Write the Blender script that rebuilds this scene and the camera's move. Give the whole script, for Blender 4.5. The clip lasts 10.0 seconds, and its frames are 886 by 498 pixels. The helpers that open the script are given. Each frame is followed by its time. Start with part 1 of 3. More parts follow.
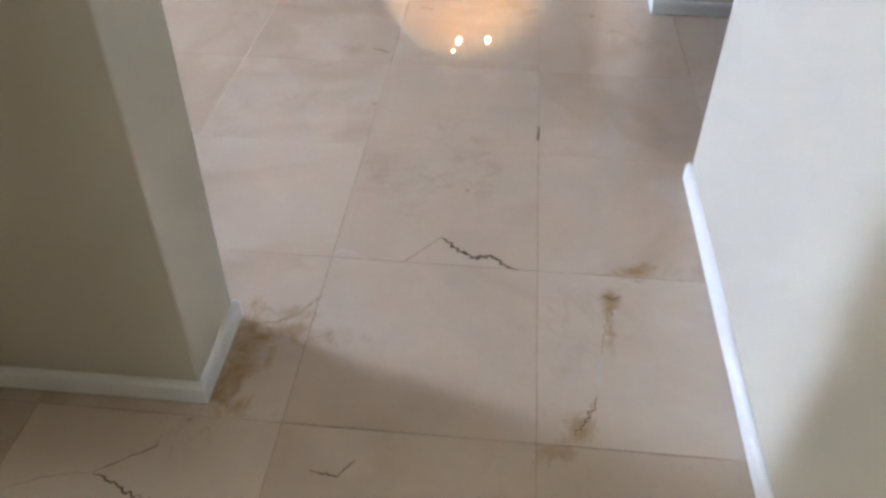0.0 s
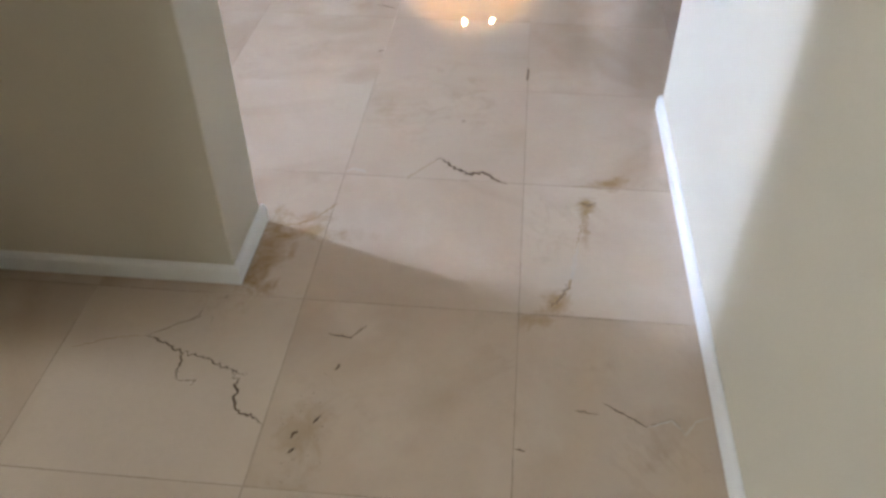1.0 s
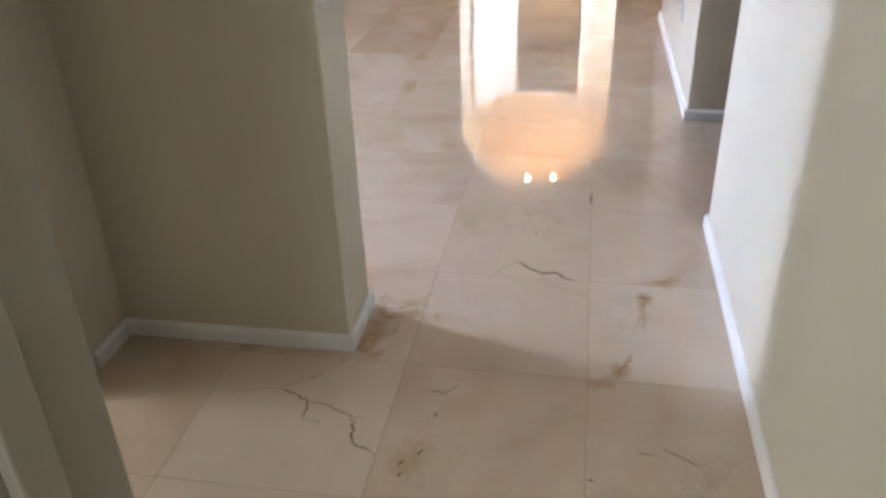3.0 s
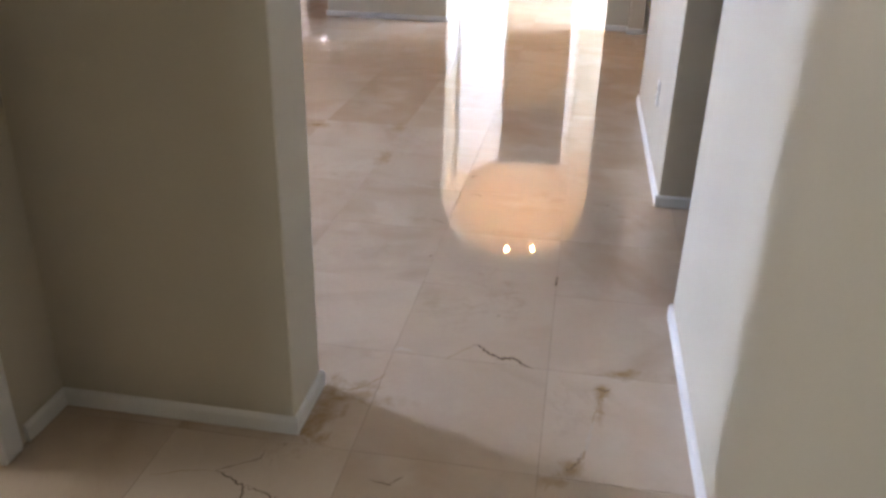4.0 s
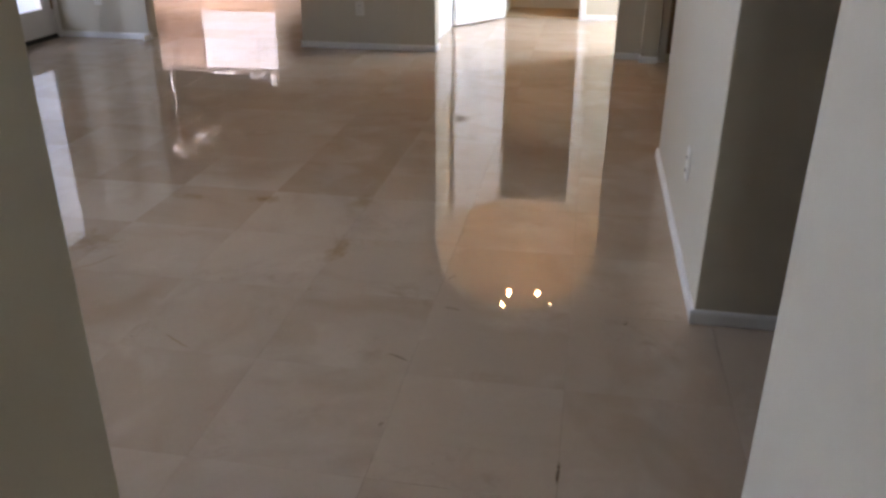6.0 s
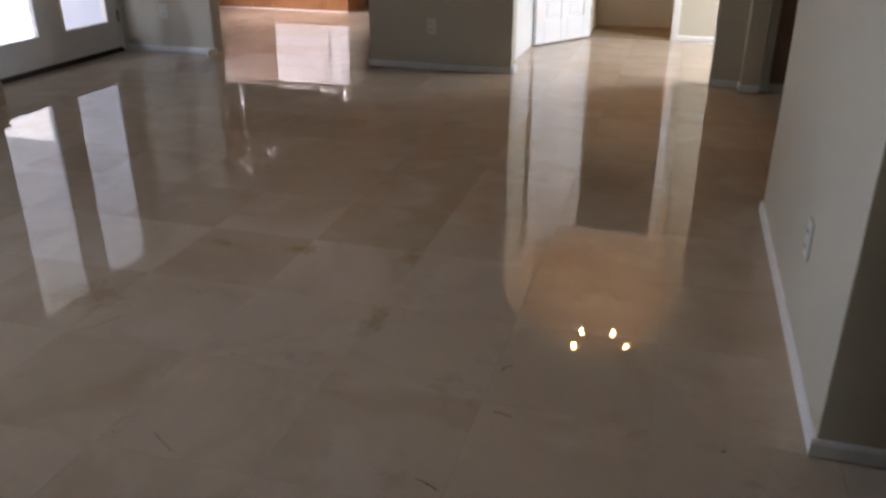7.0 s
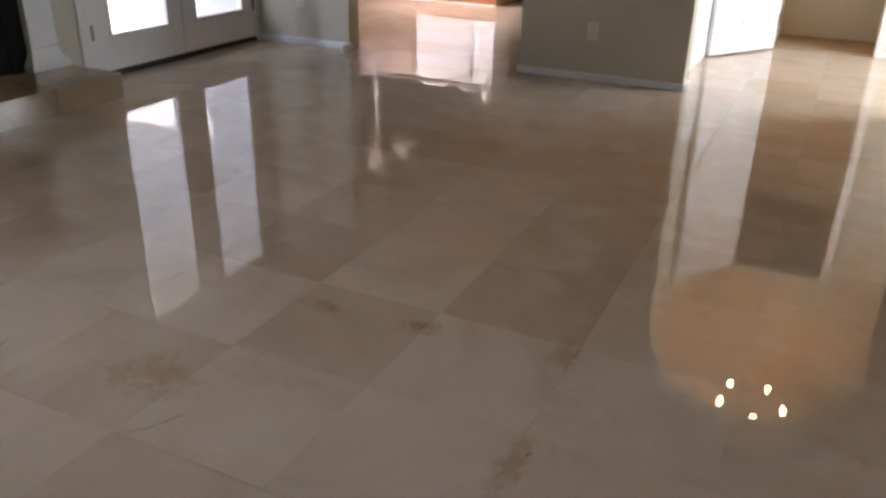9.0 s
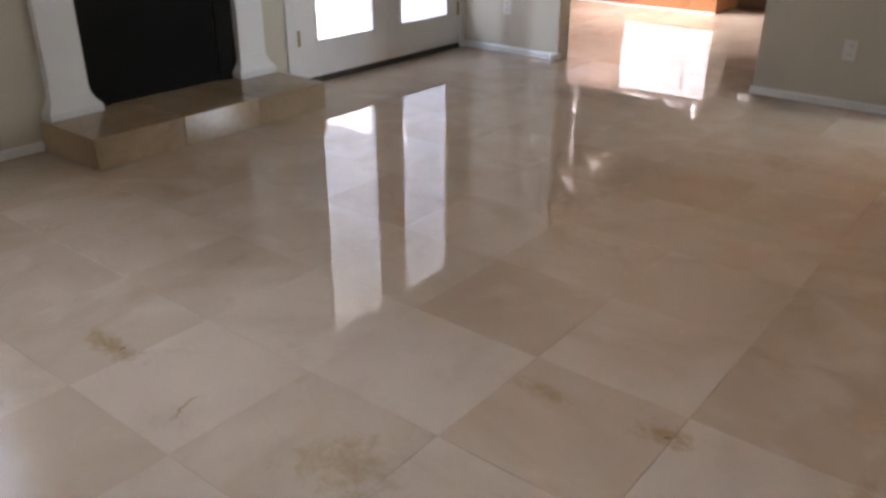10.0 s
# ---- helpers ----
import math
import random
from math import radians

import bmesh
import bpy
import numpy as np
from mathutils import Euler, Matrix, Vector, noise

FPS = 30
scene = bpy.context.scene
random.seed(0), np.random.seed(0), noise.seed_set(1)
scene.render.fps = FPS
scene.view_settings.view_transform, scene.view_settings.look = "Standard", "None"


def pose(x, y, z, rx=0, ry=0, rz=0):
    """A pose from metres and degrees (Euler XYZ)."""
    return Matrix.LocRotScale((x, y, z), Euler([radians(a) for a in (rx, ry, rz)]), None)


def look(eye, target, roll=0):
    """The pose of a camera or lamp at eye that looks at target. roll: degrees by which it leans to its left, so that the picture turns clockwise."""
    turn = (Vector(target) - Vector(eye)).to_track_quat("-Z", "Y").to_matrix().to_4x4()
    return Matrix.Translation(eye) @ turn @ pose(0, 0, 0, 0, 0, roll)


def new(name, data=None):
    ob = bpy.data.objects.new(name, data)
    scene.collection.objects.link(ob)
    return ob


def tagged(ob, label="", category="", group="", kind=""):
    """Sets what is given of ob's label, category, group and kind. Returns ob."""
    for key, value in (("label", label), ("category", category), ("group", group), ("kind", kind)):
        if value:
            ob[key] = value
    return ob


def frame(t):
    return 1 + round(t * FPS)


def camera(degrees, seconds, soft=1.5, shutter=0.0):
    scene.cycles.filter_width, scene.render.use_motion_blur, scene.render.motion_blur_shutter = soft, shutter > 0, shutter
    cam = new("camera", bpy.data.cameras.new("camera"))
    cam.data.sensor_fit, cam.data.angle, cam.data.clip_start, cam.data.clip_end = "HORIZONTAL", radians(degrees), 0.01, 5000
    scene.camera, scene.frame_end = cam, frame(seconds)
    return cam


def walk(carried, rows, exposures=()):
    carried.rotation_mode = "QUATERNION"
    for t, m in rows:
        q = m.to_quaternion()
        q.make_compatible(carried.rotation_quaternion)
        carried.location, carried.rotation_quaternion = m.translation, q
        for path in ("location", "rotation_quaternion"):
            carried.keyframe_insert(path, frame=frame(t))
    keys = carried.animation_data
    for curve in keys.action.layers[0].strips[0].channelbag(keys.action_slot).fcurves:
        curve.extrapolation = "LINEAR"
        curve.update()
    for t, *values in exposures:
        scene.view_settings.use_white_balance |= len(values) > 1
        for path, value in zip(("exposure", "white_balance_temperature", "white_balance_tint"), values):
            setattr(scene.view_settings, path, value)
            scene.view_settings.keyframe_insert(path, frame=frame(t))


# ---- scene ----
cam = camera(57.6, 10.0, soft=3.0)
PATH = [
    (0, (0.002, 0.047, 1.183), (-0.13, 1.562, -0.116), 0.6),
    (0.5, (0.046, -0.143, 1.196), (-0.106, 1.356, -0.119), -0.6),
    (1, (0.059, -0.274, 1.208), (-0.095, 1.227, -0.105), -0.3),
    (1.5, (0.076, -0.401, 1.227), (-0.074, 1.113, -0.071), -0.1),
    (2, (0.155, -0.552, 1.213), (-0.121, 1.02, 0.008), -1.5),
    (2.5, (0.098, -0.632, 1.247), (-0.241, 0.977, 0.107), -2.4),
    (3, (0.043, -0.685, 1.274), (-0.276, 1.023, 0.285), -1.9),
    (3.2, (0.034, -0.692, 1.302), (-0.235, 1.045, 0.348), -0.5),
    (4.5, (0.133, -0.467, 1.293), (-0.175, 1.337, 0.487), 2.2),
    (5, (0.103, -0.255, 1.296), (-0.181, 1.566, 0.519), 0.6),
    (6.3, (0.086, 0.536, 1.305), (-0.264, 2.318, 0.466), 0.1),
    (6.5, (0.086, 0.646, 1.281), (-0.334, 2.418, 0.455), -0.6),
    (7, (0.046, 0.914, 1.29), (-0.455, 2.673, 0.48), 0.2),
    (7.5, (0.065, 1.14, 1.269), (-0.654, 2.826, 0.468), 0.4),
    (8, (-0.015, 1.298, 1.277), (-0.796, 2.948, 0.461), 0.4),
    (8.5, (-0.169, 1.462, 1.278), (-0.927, 3.119, 0.455), 0.2),
    (9, (-0.311, 1.632, 1.263), (-1.089, 3.272, 0.424), 1.2),
    (9.5, (-0.46, 1.818, 1.278), (-1.421, 3.35, 0.424), 0.9),
    (10, (-0.727, 1.952, 1.263), (-1.853, 3.371, 0.413), 0.2),
]
EXPOSURES = [(0.0, 4.25, 6420, 23), (1.0, 4.41, 6420, 23), (2.5, 4.39, 6540, 24), (3.2, 4.32, 6610, 25), (4.5, 3.6, 6760, 28), (5.0, 3.25, 6760, 26), (6.3, 2.72, 7140, 25), (6.6, 2.6, 7170, 25), (7.0, 2.26, 7240, 24), (7.5, 2.58, 7290, 24), (8.5, 2.65, 7390, 24), (9.2, 2.73, 7390, 24), (9.6, 2.94, 7370, 24), (10.0, 3.31, 7240, 24)]
walk(cam, [(t, look(eye, target, roll)) for t, eye, target, roll in PATH], EXPOSURES)

# ---- world, sun, large lights ----
world = bpy.data.worlds.new("sky")
scene.world = world
world.use_nodes = True
wn = world.node_tree
sky = wn.nodes.new("ShaderNodeTexSky")
sky.sky_type, sky.sun_disc = 'NISHITA', False
sky.sun_elevation, sky.sun_rotation = radians(56), radians(161)
wn.links.new(sky.outputs[0], wn.nodes["Background"].inputs[0])
wn.nodes["Background"].inputs[1].default_value = 0.12


def lamp(name, kind, m, energy, colour, **more):
    data = bpy.data.lights.new(name, kind)
    data.energy, data.color = energy, colour
    ob = new(name, data)
    ob.matrix_world = m
    if "size" in more:
        data.shape, data.size, data.size_y = 'RECTANGLE', more["size"][0], more["size"][1]
    if "angle" in more:
        data.angle = more["angle"]
    if "spread" in more:
        data.spread = more["spread"]
    if "radius" in more:
        data.shadow_soft_size = more["radius"]
    return ob


lamp("sun", 'SUN', look((3.5, -10, 16), (0, 0, 0)), 4.0, (1.0, 0.95, 0.88), angle=radians(0.5))
# bright strip of sky and wide skylight of the window with the blinds, then an added kitchen fill, the front entrance,
# the side room and an added fill behind the hall
lamp("window_daylight", 'AREA', look((-6.5, 2.97, 2.05), (0, 1.1, 0.5)), 31.0, (0.55, 0.74, 1.0), size=(0.55, 1.5))
lamp("window_skylight", 'AREA', look((-5.6, 2.59, 2.0), (-3.0, 2.8, 0.6)), 8.5, (0.68, 0.83, 1.0), size=(1.2, 0.8))
# fill aimed at the cabinet fronts; its window is added, out of view
lamp("kitchen_fill", 'AREA', look((-6.30, 8.5, 1.5), (-3.7, 9.98, 0.55)), 8.6, (0.88, 0.90, 1.0), size=(1.0, 1.1), spread=radians(64))
lamp("entrance_daylight", 'AREA', look((1.72, 8.2, 1.25), (-0.7, 8.2, 0.2)), 11.0, (0.66, 0.86, 1.0), size=(0.95, 1.3), spread=radians(130))
lamp("side_room_daylight", 'AREA', look((-4.15, 0.3, 1.5), (-1.2, 0.38, 1.0)), 5.0, (0.84, 0.97, 0.94), size=(0.9, 1.2))
# added fill for the hall; the wall behind it has no window
lamp("hall_fill", 'AREA', look((0.1, -2.75, 0.95), (0.0, 0.6, 1.1)), 1.0, (0.87, 0.98, 0.96), size=(0.5, 1.2))


# ---- materials ----
def mat(name, colour, rough=0.6, other=None, scale=3.0, fine=60.0, bump=0.05, metal=0.0, spread=0.5, spec=0.5, coat=0.0):
    """A surface with two scales of mottling and a fine relief."""
    m = bpy.data.materials.new(name)
    m.use_nodes = True
    nt = m.node_tree
    b = nt.nodes["Principled BSDF"]
    co = nt.nodes.new("ShaderNodeTexCoord")
    big, small = nt.nodes.new("ShaderNodeTexNoise"), nt.nodes.new("ShaderNodeTexNoise")
    big.inputs["Scale"].default_value, small.inputs["Scale"].default_value = scale, fine
    big.inputs["Detail"].default_value = 5
    for n in (big, small):
        nt.links.new(co.outputs["Object"], n.inputs["Vector"])
    add = nt.nodes.new("ShaderNodeMath")
    add.operation = 'MULTIPLY_ADD'
    nt.links.new(small.outputs[0], add.inputs[0])
    add.inputs[1].default_value = 0.35
    nt.links.new(big.outputs[0], add.inputs[2])
    ramp = nt.nodes.new("ShaderNodeMapRange")
    nt.links.new(add.outputs[0], ramp.inputs[0])
    ramp.inputs[1].default_value, ramp.inputs[2].default_value = 0.45, 0.95
    mix = nt.nodes.new("ShaderNodeMix")
    mix.data_type = 'RGBA'
    other = other or tuple(c * (1 - 0.16 * spread) for c in colour)
    mix.inputs[6].default_value, mix.inputs[7].default_value = (*colour, 1), (*other, 1)
    nt.links.new(ramp.outputs[0], mix.inputs[0])
    nt.links.new(mix.outputs[2], b.inputs["Base Color"])
    rr = nt.nodes.new("ShaderNodeMapRange")
    rr.inputs[3].default_value, rr.inputs[4].default_value = max(0.02, rough * 0.85), min(1, rough * 1.15)
    nt.links.new(big.outputs[0], rr.inputs[0])
    nt.links.new(rr.outputs[0], b.inputs["Roughness"])
    b.inputs["Metallic"].default_value = metal
    b.inputs["Specular IOR Level"].default_value = spec
    b.inputs["Coat Weight"].default_value = coat
    if bump:
        bn = nt.nodes.new("ShaderNodeBump")
        bn.inputs["Strength"].default_value, bn.inputs["Distance"].default_value = bump, 0.004
        nt.links.new(small.outputs[0], bn.inputs["Height"])
        nt.links.new(bn.outputs[0], b.inputs["Normal"])
    return m


def glass(name):
    m = bpy.data.materials.new(name)
    m.use_nodes = True
    b = m.node_tree.nodes["Principled BSDF"]
    b.inputs["Transmission Weight"].default_value, b.inputs["Roughness"].default_value, b.inputs["IOR"].default_value = 1.0, 0.0, 1.45
    b.inputs["Base Color"].default_value = (0.96, 0.98, 0.97, 1)
    return m


def glow(name, colour, strength):
    m = bpy.data.materials.new(name)
    m.use_nodes = True
    b = m.node_tree.nodes["Principled BSDF"]
    b.inputs["Emission Color"].default_value, b.inputs["Emission Strength"].default_value = (*colour, 1), strength
    return m


def marble(name, islands=False, rough=0.004, stains=()):
    """Polished cream marble: tone by tile, clouds, ochre veins, small dark pits."""
    m = bpy.data.materials.new(name)
    m.use_nodes = True
    nt = m.node_tree
    N, L = nt.nodes.new, nt.links.new
    b = nt.nodes["Principled BSDF"]
    co = N("ShaderNodeTexCoord")
    if islands:
        rnd = N("ShaderNodeNewGeometry").outputs["Random Per Island"]
    else:
        rnd = N("ShaderNodeObjectInfo").outputs["Random"]

    def math_node(op, a, c, e=None):
        n = N("ShaderNodeMath")
        n.operation = op
        for i, v in enumerate((a, c, e)):
            if v is None:
                continue
            if isinstance(v, (int, float)):
                n.inputs[i].default_value = v
            else:
                L(v, n.inputs[i])
        return n.outputs[0]

    shift = N("ShaderNodeCombineXYZ")
    L(math_node('MULTIPLY', rnd, 37.0), shift.inputs[0])
    L(math_node('MULTIPLY', rnd, 91.0), shift.inputs[1])
    L(math_node('MULTIPLY', rnd, 53.0), shift.inputs[2])
    vec = N("ShaderNodeVectorMath")
    L(co.outputs["Object"], vec.inputs[0])
    L(shift.outputs[0], vec.inputs[1])
    # each slab's veins run its own way
    turn = N("ShaderNodeVectorRotate")
    turn.rotation_type = 'Z_AXIS'
    L(vec.outputs[0], turn.inputs["Vector"])
    L(math_node('MULTIPLY', rnd, 40.0), turn.inputs["Angle"])
    stretch = N("ShaderNodeMapping")
    stretch.inputs["Scale"].default_value = (1.0, 1.9, 1.0)
    L(turn.outputs[0], stretch.inputs[0])

    def noise_node(scale, detail, rough_, dist=0.0, vector=None):
        n = N("ShaderNodeTexNoise")
        for k, v in (("Scale", scale), ("Detail", detail), ("Roughness", rough_), ("Distortion", dist)):
            n.inputs[k].default_value = v
        L(vector or turn.outputs[0], n.inputs["Vector"])
        return n.outputs[0]

    def span(v, a, c, lo=0.0, hi=1.0):
        n = N("ShaderNodeMapRange")
        n.interpolation_type = 'SMOOTHSTEP'
        L(v, n.inputs[0])
        for i, x in enumerate((a, c, lo, hi)):
            n.inputs[i + 1].default_value = x
        return n.outputs[0]

    def blend(f, a, c):
        n = N("ShaderNodeMix")
        n.data_type = 'RGBA'
        for i, v in ((0, f), (6, a), (7, c)):
            if isinstance(v, (int, float, tuple)):
                n.inputs[i].default_value = v
            else:
                L(v, n.inputs[i])
        return n.outputs[2]

    white = N("ShaderNodeTexWhiteNoise")
    white.noise_dimensions = '1D'
    L(math_node('MULTIPLY', rnd, 713.0), white.inputs["W"])
    tone = white.outputs["Value"]
    if not islands:
        split = N("ShaderNodeSeparateColor")
        L(N("ShaderNodeObjectInfo").outputs["Color"], split.inputs[0])
        tone = split.outputs[0]
    c = blend(tone, (0.58, 0.475, 0.38, 1), (0.475, 0.360, 0.262, 1))
    clouds = noise_node(2.2, 4, 0.5, 0.5, stretch.outputs[0])
    c = blend(span(clouds, 0.46, 0.78, 0, 0.36), c, (0.37, 0.255, 0.16, 1))
    pale = noise_node(3.5, 3, 0.5, 0.4)
    c = blend(span(pale, 0.50, 0.72, 0, 0.4), c, (0.64, 0.54, 0.45, 1))
    # short ochre veins and smudges, in few places of each slab
    gate = span(noise_node(2.6, 2, 0.5), 0.52, 0.68)
    ridge = math_node('ABSOLUTE', math_node('SUBTRACT', noise_node(3.4, 5, 0.6, 0.6, stretch.outputs[0]), 0.5), 0.0)
    c = blend(math_node('MULTIPLY', span(ridge, 0.0, 0.035, 0.11, 0), gate), c, (0.27, 0.175, 0.09, 1))
    smudge = span(noise_node(11.0, 5, 0.65, 0.5), 0.50, 0.74, 0, 0.26)
    c = blend(math_node('MULTIPLY', smudge, gate), c, (0.25, 0.155, 0.08, 1))
    grain = noise_node(60.0, 3, 0.6)
    c = blend(span(grain, 0.35, 0.75, 0, 0.06), c, (0.33, 0.25, 0.18, 1))
    pits = span(noise_node(38.0, 2, 0.6, 0.5), 0.71, 0.78, 0, 0.5)
    c = blend(math_node('MULTIPLY', pits, gate), c, (0.11, 0.08, 0.06, 1))
    # old rust stains at a few places of the hall floor
    edge, place = (noise_node(14.0, 5, 0.75, 0.8), N("ShaderNodeNewGeometry").outputs["Position"]) if stains else (None, None)
    for cx, cy, sx, sy, much in stains:
        off = N("ShaderNodeVectorMath")
        off.operation = 'SUBTRACT'
        L(place, off.inputs[0])
        off.inputs[1].default_value = (cx, cy, 0)
        size = N("ShaderNodeVectorMath")
        size.operation = 'MULTIPLY'
        L(off.outputs[0], size.inputs[0])
        size.inputs[1].default_value = (1 / sx, 1 / sy, 0)
        length = N("ShaderNodeVectorMath")
        length.operation = 'LENGTH'
        L(size.outputs[0], length.inputs[0])
        ragged = math_node('MULTIPLY_ADD', edge, 3.6, length.outputs["Value"])
        c = blend(span(ragged, 2.9, 1.7, 0, much), c, (0.31, 0.195, 0.075, 1))
    L(c, b.inputs["Base Color"])
    L(span(noise_node(9.0, 5, 0.65), 0.3, 0.8, rough, rough + 0.007), b.inputs["Roughness"])
    b.inputs["IOR"].default_value = 1.55
    wave = N("ShaderNodeBump")
    wave.inputs["Strength"].default_value, wave.inputs["Distance"].default_value = 0.012, 0.004
    L(noise_node(3.0, 2, 0.5), wave.inputs["Height"])
    L(wave.outputs[0], b.inputs["Normal"])
    return m


PAINT = mat("wall_paint", (0.56, 0.515, 0.42), 0.55, (0.53, 0.485, 0.39), 1.2, 220, 0.12)
WHITE = mat("white_trim_paint", (0.78, 0.78, 0.77), 0.32, None, 4, 90, 0.03, spread=0.4)
CEIL = mat("ceiling_paint", (0.66, 0.62, 0.55), 0.8, None, 2, 160, 0.25, spread=0.4)
DOORW = mat("door_paint", (0.80, 0.79, 0.78), 0.3, None, 5, 80, 0.03, spread=0.3)
TILE, TILES_FAR = marble("floor_marble", stains=((-0.475, 1.05, 0.065, 0.15, 0.85), (-0.45, 0.95, 0.07, 0.035, 0.7), (-0.40, 1.14, 0.13, 0.035, 0.55), (0.25, 1.30, 0.028, 0.035, 0.8), (0.243, 1.22, 0.014, 0.10, 0.55), (0.18, 0.955, 0.035, 0.045, 0.7), (0.14, 0.90, 0.05, 0.03, 0.5), (0.31, 1.40, 0.06, 0.03, 0.6), (-0.39, 1.19, 0.05, 0.03, 0.5), (-0.29, 0.58, 0.05, 0.13, 0.35), (0.30, 1.39, 0.08, 0.03, 0.4), (-2.74, 2.93, 0.17, 0.045, 0.7), (-1.63, 3.53, 0.09, 0.035, 0.6), (-1.30, 3.555, 0.11, 0.05, 0.7), (-1.83, 2.98, 0.16, 0.12, 0.45), (-0.85, 3.60, 0.06, 0.12, 0.5), (-0.81, 3.1, 0.05, 0.14, 0.5))), marble("floor_marble_far", True)
SLAB = mat("hearth_marble", (0.43, 0.325, 0.215), 0.13, (0.30, 0.20, 0.115), 3.5, 30, 0.0, spread=1)
GROUT = mat("dark_grout", (0.46, 0.37, 0.28), 0.8, None, 20, 200, 0.2)
CRACK = mat("crack_dirt", (0.075, 0.05, 0.032), 0.85, (0.14, 0.085, 0.04), 25, 200, 0.3)
OCHRE = mat("rust_vein", (0.33, 0.22, 0.11), 0.25, (0.42, 0.31, 0.18), 30, 120, 0.1)
FILLER = mat("crack_filler", (0.55, 0.47, 0.39), 0.25, None, 30, 160, 0.1)
BLACK = mat("firebox_black", (0.008, 0.008, 0.008), 0.85, (0.013, 0.012, 0.011), 6, 80, 0.3, spec=0.15)
BRONZE = mat("dark_bronze", (0.09, 0.06, 0.04), 0.4, None, 12, 90, 0.05, metal=0.8)
BRASS = mat("aged_brass", (0.36, 0.27, 0.14), 0.35, None, 14, 90, 0.05, metal=0.9)
PLATE = mat("outlet_plastic", (0.74, 0.72, 0.66), 0.35, None, 6, 60, 0.0)
SLOT = mat("outlet_slot", (0.03, 0.03, 0.03), 0.6, None, 6, 60, 0.0)
ORANGE = mat("orange_stained_wood", (0.33, 0.15, 0.065), 0.3, (0.25, 0.105, 0.042), 6, 70, 0.06)
DARKWOOD = mat("dark_brown_wood", (0.11, 0.055, 0.03), 0.35, (0.07, 0.035, 0.02), 5, 60, 0.08)
BROWN = mat("brown_door_wood", (0.20, 0.13, 0.085), 0.45, (0.15, 0.095, 0.06), 5, 60, 0.08)
FRONTS = mat("brown_stained_fronts", (0.24, 0.125, 0.065), 0.35, (0.18, 0.09, 0.045), 6, 70, 0.06)
CABW = mat("cabinet_white_enamel", (0.86, 0.84, 0.84), 0.2, None, 4, 60, 0.02, spread=0.3)
CABP = mat("cabinet_pale_enamel", (0.80, 0.75, 0.74), 0.22, (0.72, 0.65, 0.62), 3, 60, 0.02)
STONE = mat("speckled_counter", (0.30, 0.24, 0.19), 0.15, (0.16, 0.12, 0.09), 40, 160, 0.0)
OPAL = mat("opal_glass", (0.82, 0.80, 0.76), 0.2, None, 6, 40, 0.0, spread=0.2)
CONC = mat("patio_concrete", (0.50, 0.49, 0.47), 0.85, (0.42, 0.41, 0.39), 2, 90, 0.2)
LAWN = mat("lawn_green", (0.10, 0.14, 0.055), 0.9, (0.07, 0.10, 0.035), 6, 120, 0.4)
CLOTH = mat("white_cloth", (0.76, 0.75, 0.73), 0.9, None, 8, 140, 0.3)
GREYP = mat("grey_plastic", (0.40, 0.39, 0.39), 0.4, None, 8, 60, 0.05)
CARPET = mat("tan_carpet", (0.36, 0.26, 0.16), 0.95, (0.28, 0.20, 0.12), 12, 320, 0.6)
SWEEP = mat("dark_weatherstrip", (0.035, 0.028, 0.022), 0.7, None, 12, 90, 0.1)
PORCHW = mat("porch_ceiling_paint", (0.60, 0.63, 0.68), 0.7, None, 3, 60, 0.1)
GLASS = glass("clear_glass")
BULB = glow("warm_bulb", (1.0, 0.56, 0.22), 37.0)


# ---- mesh helpers ----
def add_box(bm, x0, x1, y0, y1, z0, z1, bevel=0.0):
    r = bmesh.ops.create_cube(bm, size=1.0, matrix=Matrix.Translation(((x0 + x1) / 2, (y0 + y1) / 2, (z0 + z1) / 2)) @ Matrix.Diagonal((x1 - x0, y1 - y0, z1 - z0, 1)))
    if bevel:
        edges = list({e for v in r["verts"] for e in v.link_edges})
        bmesh.ops.bevel(bm, geom=edges, offset=bevel, segments=2, affect='EDGES', profile=0.5)


def box(x0, x1, y0, y1, z0, z1, bevel=0.0):
    bm = bmesh.new()
    add_box(bm, x0, x1, y0, y1, z0, z1, bevel)
    return bm


def boxes(rows, bevel=0.0):
    bm = bmesh.new()
    for r in rows:
        add_box(bm, *r, bevel)
    return bm


def lathe(profile, steps=24, m=None):
    """A turned body from (radius, height) rows."""
    bm = bmesh.new()
    rings = []
    for r, z in profile:
        rings.append([bm.verts.new((r * math.cos(2 * math.pi * i / steps), r * math.sin(2 * math.pi * i / steps), z)) for i in range(steps)])
    for a, c in zip(rings, rings[1:]):
        for i in range(steps):
            bm.faces.new((a[i], a[(i + 1) % steps], c[(i + 1) % steps], c[i]))
    for ring, flip in ((rings[0], True), (rings[-1], False)):
        if profile[0 if flip else -1][0] > 1e-4:
            bm.faces.new(ring[::-1] if flip else ring)
    bmesh.ops.remove_doubles(bm, verts=bm.verts, dist=1e-5)
    for f in bm.faces:
        f.smooth = True
    if m is not None:
        bmesh.ops.transform(bm, matrix=m, verts=bm.verts)
    return bm


